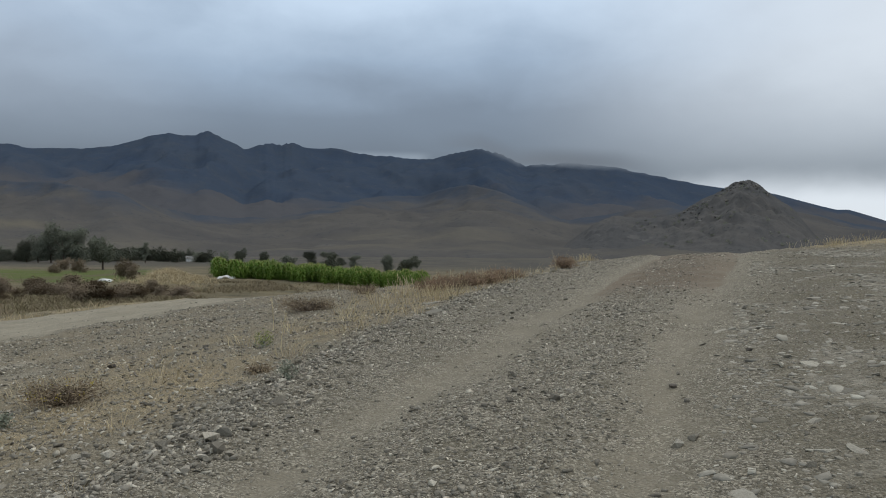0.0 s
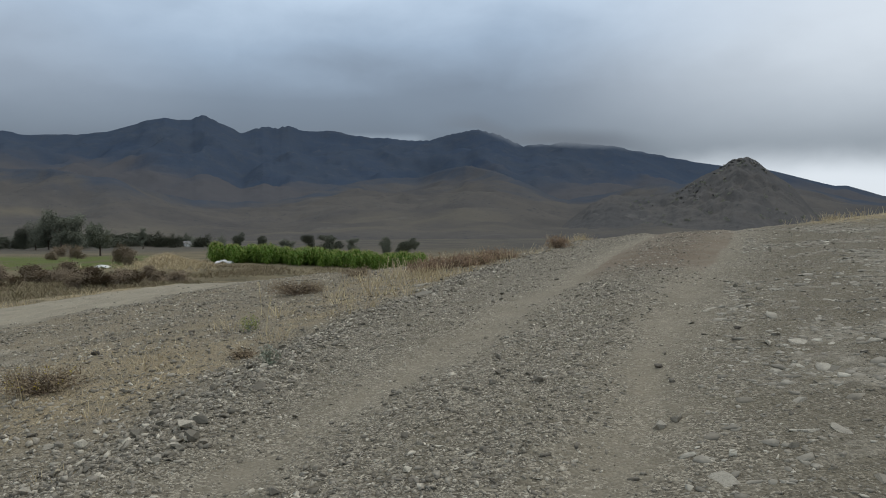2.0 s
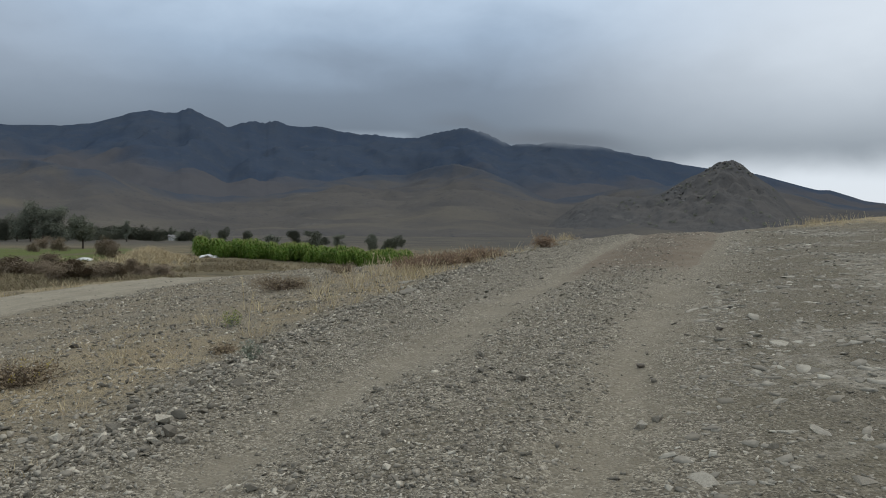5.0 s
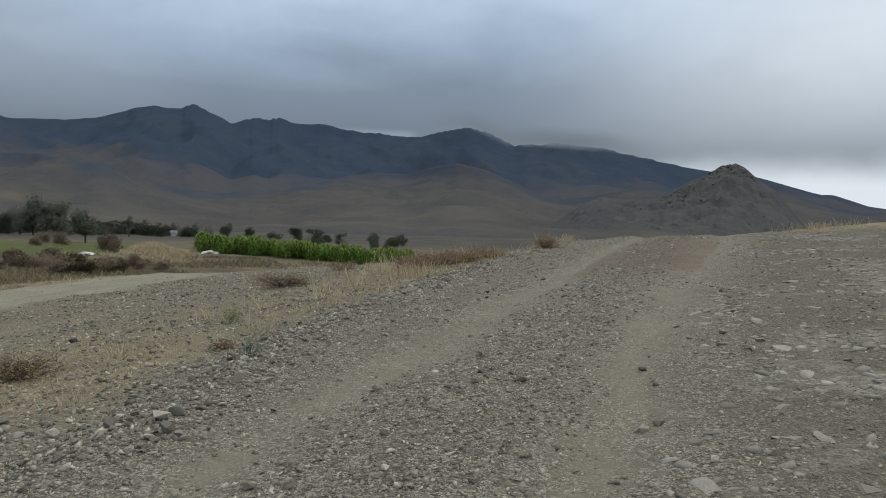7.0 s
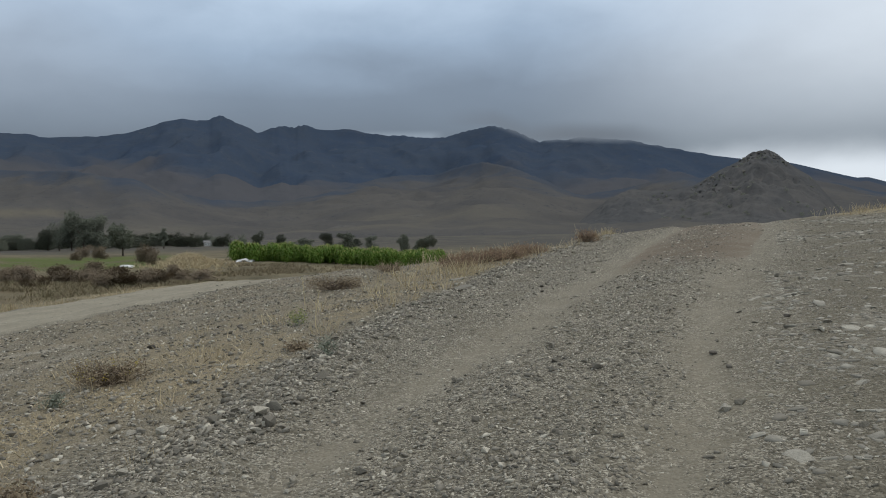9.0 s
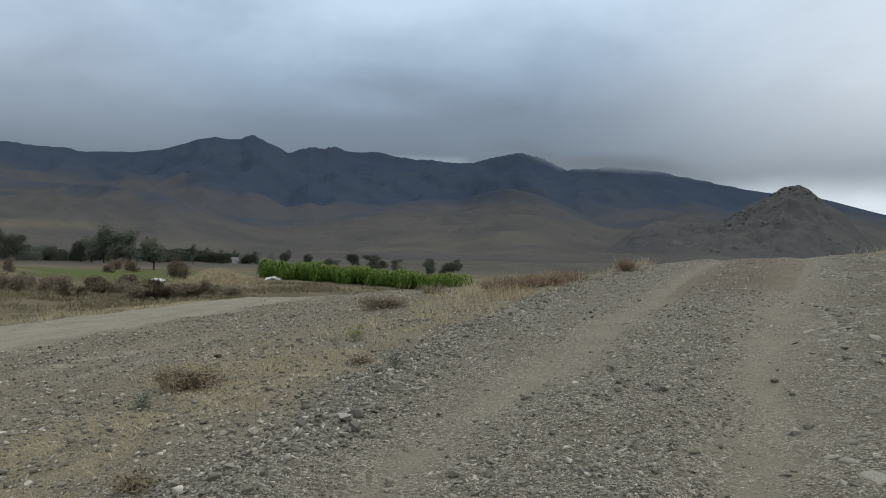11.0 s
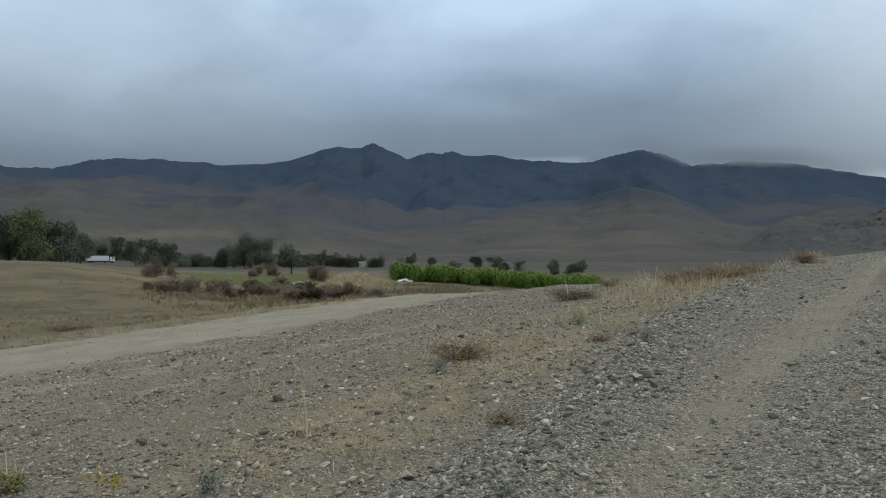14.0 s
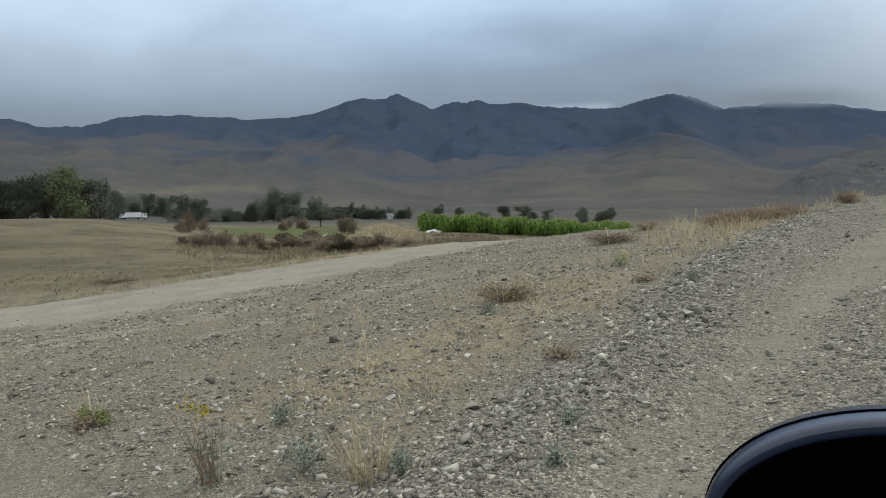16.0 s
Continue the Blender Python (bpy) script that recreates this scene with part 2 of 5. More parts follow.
M_PALESTRAW = plant_material("bleached_grass", (0.68, 0.585, 0.385), (0.58, 0.485, 0.30), (0.44, 0.35, 0.20))
M_BROWN = plant_material("dry_shrub", (0.235, 0.185, 0.125), (0.31, 0.245, 0.155), (0.16, 0.12, 0.085))
M_DOCK = plant_material("russet_dock", (0.21, 0.140, 0.092), (0.27, 0.185, 0.118), (0.145, 0.098, 0.068))
M_TWIG = plant_material("dead_twigs", (0.135, 0.102, 0.072), (0.19, 0.145, 0.098), (0.10, 0.076, 0.056))
M_BRUSH = plant_material("withered_weed", (0.235, 0.195, 0.125), (0.185, 0.152, 0.10), (0.32, 0.265, 0.16))
M_MEADOW = plant_material("meadow_grass", (0.31, 0.265, 0.16), (0.22, 0.195, 0.115), (0.165, 0.15, 0.09))
M_SAGE = plant_material("grey_green_herb", (0.21, 0.232, 0.172), (0.265, 0.275, 0.205), (0.175, 0.20, 0.155))
M_LIME = plant_material("yellow_green_herb", (0.235, 0.262, 0.098), (0.285, 0.295, 0.108), (0.19, 0.225, 0.09))
M_FLOWER = plant_material("yellow_blossom", (0.42, 0.34, 0.06), (0.36, 0.28, 0.05), (0.30, 0.25, 0.06))
M_LEAF = plant_material("dark_leaves", (0.112, 0.125, 0.094), (0.136, 0.147, 0.107), (0.142, 0.146, 0.107))
M_LEAF2 = plant_material("yellowing_leaves", (0.100, 0.116, 0.058), (0.132, 0.140, 0.062), (0.088, 0.104, 0.060))
M_RUST = plant_material("russet_leaves", (0.200, 0.157, 0.108), (0.235, 0.185, 0.125), (0.17, 0.136, 0.098))
M_CORN = plant_material("maize_leaves", (0.078, 0.150, 0.020), (0.115, 0.200, 0.028), (0.205, 0.262, 0.058))
M_TASSEL = plant_material("maize_tassel", (0.36, 0.36, 0.14), (0.42, 0.38, 0.18), (0.26, 0.32, 0.10))
M_BARK = bark_material()
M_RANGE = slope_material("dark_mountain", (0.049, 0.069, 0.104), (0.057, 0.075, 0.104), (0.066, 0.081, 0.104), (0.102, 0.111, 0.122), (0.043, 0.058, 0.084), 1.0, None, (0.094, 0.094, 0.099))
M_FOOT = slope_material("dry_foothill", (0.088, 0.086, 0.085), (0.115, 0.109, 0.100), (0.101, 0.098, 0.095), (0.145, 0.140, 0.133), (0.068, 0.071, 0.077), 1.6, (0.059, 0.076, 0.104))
M_KNOLL = slope_material("rocky_knoll", (0.094, 0.094, 0.094), (0.118, 0.113, 0.107), (0.107, 0.105, 0.102), (0.160, 0.154, 0.145), (0.066, 0.069, 0.070), 3.0)
M_WHITE = plain_material("white_paint", (0.80, 0.80, 0.78), 0.5)
M_SHEET = plain_material("white_plastic_sheet", (0.72, 0.72, 0.70), 0.55)
M_BLACK = plain_material("black_gloss_plastic", (0.012, 0.019, 0.045), 0.24, 0, 0.6, 0.1)
M_FACE = plain_material("matt_black", (0.0012, 0.0012, 0.0016), 0.9, 0, 0.0, 0.0)
M_RUBBER = plain_material("tyre_rubber", (0.02, 0.02, 0.02), 0.85)
M_GLASS = plain_material("dark_glass", (0.02, 0.025, 0.03), 0.08, 0, 0.6, 0.0)
M_CARPAINT = plain_material("dark_car_paint", (0.015, 0.018, 0.026), 0.25, 0.2, 0.6, 0.1)
M_ROOF = plain_material("grey_sheet_roof", (0.30, 0.29, 0.28), 0.7)


# ---- mesh helpers ----
def mesh_from(name, verts, faces, mat, smooth=False):
    me = bpy.data.meshes.new(name)
    me.from_pydata(verts if isinstance(verts, list) else verts.tolist(), [], faces if isinstance(faces, list) else faces.tolist())
    me.materials.append(mat)
    if smooth:
        me.polygons.foreach_set("use_smooth", [True] * len(me.polygons))
    me.update()
    return me


def part(name, bm, mat, parent=None, label=""):
    me = bpy.data.meshes.new(name)
    bm.to_mesh(me)
    bm.free()
    me.materials.append(mat)
    ob = new(name, me)
    if parent is not None:
        ob.parent = parent
    if label:
        tagged(ob, label)
    return ob


def box(sx, sy, sz, at=(0, 0, 0), bevel=0.0, seg=2):
    bm = bmesh.new()
    bmesh.ops.create_cube(bm, size=1.0, matrix=Matrix.Translation(at) @ Matrix.Diagonal((sx, sy, sz, 1)))
    if bevel:
        bmesh.ops.bevel(bm, geom=bm.edges[:], offset=bevel, segments=seg, affect="EDGES", profile=0.5)
    return bm


def tube(r1, r2, a, b, seg=10):
    a, b = Vector(a), Vector(b)
    bm = bmesh.new()
    turn = (b - a).to_track_quat("Z", "Y").to_matrix().to_4x4()
    bmesh.ops.create_cone(bm, cap_ends=True, segments=seg, radius1=r1, radius2=r2, depth=(b - a).length,
                          matrix=Matrix.Translation((a + b) / 2) @ turn)
    return bm


def sstep(a, b, v):
    u = np.clip((np.asarray(v, float) - a) / (b - a), 0, 1)
    return u * u * (3 - 2 * u)


def wave(x, y, scale, seed, octaves=4):
    """Smooth value noise on arrays, about -1 to 1."""
    x, y = np.asarray(x, float) / scale, np.asarray(y, float) / scale
    out, amp = 0.0, 1.0
    for o in range(octaves):
        xi, yi = np.floor(x).astype(np.int64), np.floor(y).astype(np.int64)
        fx, fy = x - xi, y - yi
        fx, fy = fx * fx * (3 - 2 * fx), fy * fy * (3 - 2 * fy)

        def h(i, j):
            k = (i * 374761393 + j * 668265263 + (seed + o) * 1442695041) & 0xFFFFFFFF
            k = ((k ^ (k >> 13)) * 1274126177) & 0xFFFFFFFF
            return ((k ^ (k >> 16)) & 0xFFFF) / 32767.5 - 1
        out = out + amp * ((h(xi, yi) * (1 - fx) + h(xi + 1, yi) * fx) * (1 - fy) + (h(xi, yi + 1) * (1 - fx) + h(xi + 1, yi + 1) * fx) * fy)
        x, y, amp = x * 2.03 + 7.1, y * 2.03 + 3.7, amp * 0.5
    return out


# ---- the lie of the land ----
RUT_L = np.array([(-4.4, -5.0), (-2.7, -0.5), (-1.9, 1.6), (-1.3, 3.2), (-0.9, 4.3), (-0.5, 5.2), (0.0, 6.1), (0.7, 7.9), (1.7, 9.9), (3.3, 14.1), (5.1, 18.2), (8.5, 27.0)])
RUT_R = np.array([(-2.0, -5.0), (-0.4, 0.5), (0.5, 2.9), (1.0, 3.9), (1.4, 5.1), (2.1, 6.6), (3.0, 8.7), (4.9, 12.8), (6.6, 16.7), (10.0, 25.0)])
PILE = np.array([(-3.6, -1.0), (-2.75, 1.3), (-2.2, 3.0), (-1.75, 4.3), (-1.6, 5.4), (-1.3, 6.7), (-0.8, 8.2), (0.2, 10.8), (1.6, 14.6), (3.4, 19.0)])
LOWER = np.array([(-22.0, -3.0), (-16.5, 3.0), (-12.9, 7.4), (-11.1, 8.9), (-10.0, 10.9), (-8.4, 13.8), (-7.0, 17.0), (-5.2, 20.6), (-3.0, 26.0)])

BROW_X, BROW_Y = (-13, -8, -5, -3.1, -1.8, -0.5, 0.2, 0.9, 2.3, 3.3, 6, 12), (26, 20, 17.0, 16.6, 15.8, 15.0, 15.2, 15.8, 17.6, 19.3, 20, 20)


def off_line(x, y, line):
    """Distance from a broken line, and the side (positive: to its right)."""
    best, side = np.full(np.shape(x), 1e9), np.zeros(np.shape(x))
    for (ax, ay), (bx, by) in zip(line[:-1], line[1:]):
        dx, dy = bx - ax, by - ay
        s = np.clip(((x - ax) * dx + (y - ay) * dy) / (dx * dx + dy * dy), 0, 1)
        qx, qy = x - ax - s * dx, y - ay - s * dy
        d = np.hypot(qx, qy)
        side = np.where(d < best, np.sign(qx * dy - qy * dx), side)
        best = np.minimum(best, d)
    return best, side


def streak(x, y):
    """Where the bedrock's bare layers come to the surface."""
    return wave(x * 0.6 - y * 0.1, y * 1.25, 0.9, 71, 4)


def verge_streak(x, y, left):
    """Layers that run along the lower road."""
    return wave((0.65 * x + 0.76 * y) * 0.4, left * 1.8, 0.8, 74, 4)


def bearing(x, y):
    return np.degrees(np.arctan2(-np.asarray(x, float), np.asarray(y, float)))


def valley_height(x, y):
    r, az = np.hypot(x, y), bearing(x, y)
    z = -2.2 + 2.9 * sstep(31, 47, az) * sstep(25, 95, r) * (1 - 0.4 * sstep(115, 210, r))
    z = z + 2.2 * sstep(220, 420, r)
    z = z - 1.1 * sstep(19, 3, az) * sstep(45, 80, r) * (1 - sstep(150, 260, r))
    z = z + 1.5 * sstep(-15, -40, az)
    ditch = sstep(38, 46, r) * (1 - sstep(62, 74, r)) * sstep(17, 24, az) * (1 - sstep(38, 44, az))
    z = z + 1.2 * np.exp(-((az - 22.6) / 1.5) ** 2 - ((r - 92) / 9) ** 2)
    return z + 0.15 * wave(x, y, 18, 5, 3) * sstep(20, 60, r) + ditch * (0.05 + 0.3 * wave(x, y, 7, 6, 3))


def ground_height(x, y):
    x, y = np.asarray(x, float), np.asarray(y, float)
    u, v = np.clip(x, -16, 16) / 10, np.clip(y, -9, 24) / 10
    near = -0.181 + 0.873 * u + 0.790 * v + 0.011 * u * u + 0.046 * u * v - 0.187 * v * v
    near = near - 0.058 * np.clip(x - 5.5, 0, 3.2) + 0.008 * np.clip(x - 8.7, 0, 2.6) + 0.05 * sstep(2, 4, x) * sstep(13, 18, y)
    over = np.clip(y - np.interp(x, BROW_X, BROW_Y), 0, 16)      # the bank falls away behind its brow
    near = near - 0.13 * over * over / (over + 1.2)
    dl, sl = off_line(x, y, LOWER)
    left = np.where(sl < 0, dl, -dl)          # metres beyond the lower road's middle
    r = np.hypot(x, y)
    w = np.maximum(np.maximum(sstep(3.2, 34, left), sstep(20, 48, y)), sstep(32, 80, r))
    z = near * (1 - w) + valley_height(x, y) * w
    z = z - 0.22 * np.exp(-((left - 4.4) / 0.9) ** 2) * (r < 45)
    rl, rr = off_line(x, y, RUT_L)[0], off_line(x, y, RUT_R)[0]
    pl = off_line(x, y, PILE)[0]
    close = 1 - sstep(24, 40, r)
    z = z - close * (0.045 * np.exp(-(rl / 0.28) ** 2) + 0.05 * np.exp(-(rr / 0.26) ** 2) - 0.05 * np.exp(-(pl / 0.35) ** 2))
    z = z - 0.05 * close * np.exp(-(dl / 1.7) ** 4)
    z = z + close * (0.030 * wave(x, y, 1.1, 1, 3) + 0.012 * wave(x, y, 0.22, 2, 3)) * (1 - 0.6 * np.exp(-(rl / 0.3) ** 2))
    return z


def gz(x, y):
    return float(ground_height(np.array([x]), np.array([y]))[0])


def masks(x, y):
    r, az = np.hypot(x, y), bearing(x, y)
    n1, n2 = wave(x, y, 0.9, 11, 4), wave(x, y, 4.0, 12, 3)
    rl, sl = off_line(x, y, RUT_L)
    rr, sr = off_line(x, y, RUT_R)
    pl, sp = off_line(x, y, PILE)
    dl, sd = off_line(x, y, LOWER)
    left = np.where(sd < 0, dl, -dl)
    near = 1 - sstep(26, 40, np.maximum(r, 0))
    wob, n3 = 0.08 * wave(x, y, 1.6, 15, 3), wave(x, y, 0.45, 16, 3)
    dust = np.exp(-((rl + wob) / (0.38 + 0.09 * n1)) ** 2) * (0.86 + 0.2 * n3) * (0.80 + 0.20 * sstep(2.0, 5.5, y)) + np.exp(-((rr + wob) / (0.33 + 0.08 * n1 + 0.022 * np.clip(y - 4, 0, 12))) ** 2) * (0.86 + 0.2 * n3)
    low = (1 - sstep(1.4, 2.9, np.where(left > 0, dl - 0.8, dl) + 0.45 * n1 + 0.2 * n3)) * (1 - 0.30 * np.exp(-((np.abs(left - 0.5) - 0.85) / 0.22) ** 2) * sstep(-0.6, 0.4, n1))
    dust = np.clip(np.maximum(dust, 0.55 * low), 0, 1)
    pale = np.clip(low * 0.95, 0, 1)
    rock = 0.5 * sstep(0.05, 0.6, streak(x, y) + 0.4 * n3) * sstep(0.6, 1.4, np.where(sr > 0, rr, 0)) * (1 - sstep(4.0, 6.5, rr)) * near
    rock = np.clip(rock + 0.9 * sstep(0.0, 0.5, verge_streak(x, y, left)) * (1 - sstep(1.5, 2.4, np.abs(left + 4.3))) * sstep(12, 7, y) * (sp < 0), 0, 1)
    bank = np.where(sp < 0, pl, 0)
    inner = 1 - sstep(1.6, 3.4, bank + 0.6 * n1)
    straw = sstep(-0.3, 0.5, n2 + 0.5 * n1) * sstep(0.4, 1.2, bank) * (1 - sstep(2.2, 4.0, bank)) * sstep(5.5, 9.5, y)
    straw = np.maximum(straw, 0.8 * sstep(-0.8, 0.3, n2 + 0.5 * n1) * sstep(0.3, 1.0, bank) * (0.12 + 0.88 * inner)) * (left < -2.6)
    straw = straw * (0.12 + 0.88 * sstep(1.5, 2.7, y + 0.5 * n1))
    straw = np.maximum(straw, 0.55 * sstep(3.0, 3.9, left))
    straw = np.maximum(straw, sstep(17.5, 21, y + n1 + 0.9 * np.clip(x - 8.9, 0, 3)) * (rl > 0.5) * (rr > 0.5) * (dl > 2.4) * np.where(bank > 0, 1.0, 0.25 + 0.75 * sstep(9.0, 10.5, x)))
    gravel = np.clip(1.0 - 0.6 * straw, 0, 1) * (1 - sstep(2.8, 3.8, left)) * np.where(sr > 0, 1 - 0.6 * sstep(0.2, 1.2, rr), 1.0) * np.where(sp < 0, 1 - 0.25 * sstep(0.3, 1.0, pl), 1.0)
    brush = sstep(38, 47, r) * (1 - sstep(66, 76, r)) * sstep(17, 23, az) * (1 - sstep(36, 42, az)) * sstep(-0.5, 0.4, wave(x, y, 6, 14, 3))
    field = np.maximum(sstep(4.6, 8.5, left), sstep(28, 40, np.maximum(y, r - 4)))
    green = (sstep(84, 92, r) - sstep(138, 158, r)) * sstep(23.0, 24.5, az) * (1 - sstep(34.5, 36.5, az + 0.8 * n2))
    return dict(dust=dust, pale=pale, straw=straw, gravel=gravel, field=field, green=green * 0.9, distant=sstep(130, 230, r), brush=brush, bedrock=rock, bank=sstep(0.2, 0.9, bank) * (left < -2.4) * near * (0.3 + 0.7 * sstep(2.0, 4.5, y + 0.5 * n1)),
                russet=((sr < 0) & (sl > 0)) * sstep(8.5, 12.0, y + 0.8 * n1) * near * (0.6 + 0.4 * sstep(-0.4, 0.4, n2)))


def polar(azs, rs, height, cx=0.0, cy=0.0):
    """A sheet of quads on rings and spokes; height(x, y, az, r)."""
    A, R = np.meshgrid(np.radians(azs), rs)
    x, y = cx - R * np.sin(A), cy + R * np.cos(A)
    z = height(x, y, np.degrees(A), R)
    n, k = A.shape
    i = np.arange(n * k).reshape(n, k)
    f = np.stack([i[:-1, :-1], i[:-1, 1:], i[1:, 1:], i[1:, :-1]], -1).reshape(-1, 4)
    return np.stack([x, y, z], -1).reshape(-1, 3), f


def sheet_mesh(name, v, f, mat):
    me = bpy.data.meshes.new(name)
    me.vertices.add(len(v))
    me.vertices.foreach_set("co", v.astype(np.float32).ravel())
    me.loops.add(len(f) * 4)
    me.loops.foreach_set("vertex_index", f[:, ::-1].astype(np.int32).ravel())
    me.polygons.add(len(f))
    me.polygons.foreach_set("loop_start", (np.arange(len(f)) * 4).astype(np.int32))
    me.polygons.foreach_set("use_smooth", np.ones(len(f), bool))
    me.materials.append(mat)
    me.update(calc_edges=True)
    return me


def build_ground():
    azs = np.unique(np.concatenate([np.arange(-180, -44, 4.0), np.arange(-44, 62, 0.3), np.arange(62, 180, 4.0), [180.0]]))
    rs = np.concatenate([[0.0], np.geomspace(0.5, 60, 330), np.geomspace(61, 4800, 130)])
    v, f = polar(azs, rs, lambda x, y, a, r: ground_height(x, y), -1.0, -0.9)
    me = sheet_mesh("ground", v, f, M_GROUND)
    for k, val in masks(v[:, 0], v[:, 1]).items():
        me.attributes.new(k, "FLOAT", "POINT").data.foreach_set("value", np.asarray(val, np.float32))
    return tagged(new("ground", me), "stony grey-brown dirt ground with wheel ruts and dry fields", "ground", kind="structure")


build_ground()


# ---- mountains ----
def curve_of(pairs):
    a = np.array(sorted(pairs))
    return lambda az: np.interp(az, a[:, 0], a[:, 1])


RIDGE = curve_of([(80, 6.0), (60, 6.6), (49, 6.9), (47.2, 6.8), (45.7, 6.4), (43.4, 6.5), (41, 7.2), (39, 7.55), (36, 7.55), (33, 7.5), (31.5, 7.4), (27.7, 7.66), (26.6, 7.85), (25.8, 8.12), (24.4, 8.55), (23.9, 8.8),
                  (22.6, 9.15), (21.0, 9.0), (20.4, 9.1), (19.9, 9.45), (19.0, 9.2), (17, 8.2), (15.2, 8.75), (14.2, 8.6), (13.4, 8.85), (12.5, 8.55), (9.6, 8.5), (7.3, 8.1), (3.2, 7.82), (2.0, 7.78),
                  (0.4, 8.3), (-1.7, 8.66), (-3.5, 8.3), (-5.6, 7.28), (-8.8, 7.47), (-12.8, 7.12), (-17.5, 5.9), (-20.4, 5.26), (-24.2, 4.68), (-28.3, 3.42), (-29, 3.4), (-31.2, 2.6), (-36, 1.8), (-60, 1.5)])
FOOT = curve_of([(80, 5.4), (49, 5.9), (42, 5.7), (36, 5.2), (34, 5.05), (30, 5.05), (26, 4.6), (23, 3.5), (20.5, 2.95), (17.8, 2.85), (13.6, 3.2), (11, 3.8), (8.3, 4.35), (5.3, 4.8), (3, 4.95), (1, 5.4), (-1, 5.75), (-3.2, 5.3),
                 (-5.9, 4.2), (-8.4, 2.9), (-9.2, 2.8), (-11.4, 3.35), (-15, 3.8), (-17, 4.0), (-22, 4.2), (-27, 3.0), (-35, 1.5), (-60, 0.8)])


def range_height(x, y, az, r):
    crest = 1950 + 160 * np.sin(np.radians(az * 5)) + 60 * np.sin(np.radians(az * 13))
    u = (r - 620) / (crest - 620)
    tor = np.clip(np.abs(wave(az, 0 * az, 0.55, 13, 3)) - 0.25, 0, 1) * (np.exp(-((az - 19.6) / 1.1) ** 2) + np.exp(-((az - 14.4) / 1.4) ** 2))
    top = crest * np.tan(np.radians(RIDGE(az) + 0.30 * tor + 0.06 * wave(az, 0 * az, 1.1, 3, 4) * (az > -16)))
    spur = 1 - np.abs(wave(x + 0.2 * y, y * 0.45, 260, 21, 4))
    up = np.clip(u, 0, 1)
    body = top * (up ** 1.25) * (1 - 0.30 * (1 - spur) * (4 * up * (1 - up)) ** 0.6) + 9 * wave(x, y, 60, 8, 4) * (up * (1 - up) * 4)
    return np.where(u <= 1, body, top * np.clip(1 - 0.8 * (u - 1), -1, 1)) - 6 * (1 - sstep(0, 0.1, up))


def foot_crest(az):
    return 930 + 140 * np.sin(np.radians(az * 9 + 40)) + 60 * np.sin(np.radians(az * 23))


def foot_height(x, y, az, r):
    crest = foot_crest(az)
    u = (r - 330) / (crest - 330)
    up = np.clip(u, 0, 1)
    top = crest * np.tan(np.radians(FOOT(az) + 0.16 * wave(az, 0 * az, 3.0, 31, 4)))
    spur = 1 - np.abs(wave(x + 0.3 * y, y * 0.5, 130, 41, 4))
    body = top * (up ** 1.35) * (1 - 0.28 * (1 - spur) * (4 * up * (1 - up)) ** 0.7) + 4.0 * wave(x, y, 48, 9, 5) * np.clip(up * (1 - up) * 4 + 0.25 * up, 0, 1)
    return np.where(u <= 1, body, top * np.clip(1 - 1.5 * (u - 1), -0.2, 1)) - 4 * (1 - sstep(0, 0.08, up))


KNOLL = curve_of([(-6, -1.0), (-9, 1.0), (-11, 2.5), (-12.7, 3.15), (-14.5, 2.95), (-16.4, 3.1), (-17.3, 3.25), (-18.1, 3.65), (-19.3, 4.38), (-20.8, 5.05), (-21.5, 5.55), (-22.5, 5.68), (-23.3, 5.3), (-24.1, 4.56), (-25.4, 3.49), (-26.5, 2.2), (-27.6, 0.6), (-30, -0.8), (-36, -1.0)])


def knoll_height(x, y, az, r):
    deep = (r - 520) / 150.0
    ridge = 520 * np.tan(np.radians(KNOLL(az + 0.5 * wave(az, r / 60, 1.6, 55, 2) * np.abs(deep)))) + 1.2
    h = ridge * np.clip(1 - np.abs(deep) ** 1.05, 0, 1)
    crag = np.abs(wave(x, y, 15, 51, 4)) - 0.35
    return h - 6 * np.abs(deep) ** 2 + (5.0 * crag + 2.2 * wave(x, y, 7, 52, 4)) * np.clip(h / 30, 0.0, 1) * np.clip(np.abs(deep) * 3.5, 0.22, 1)


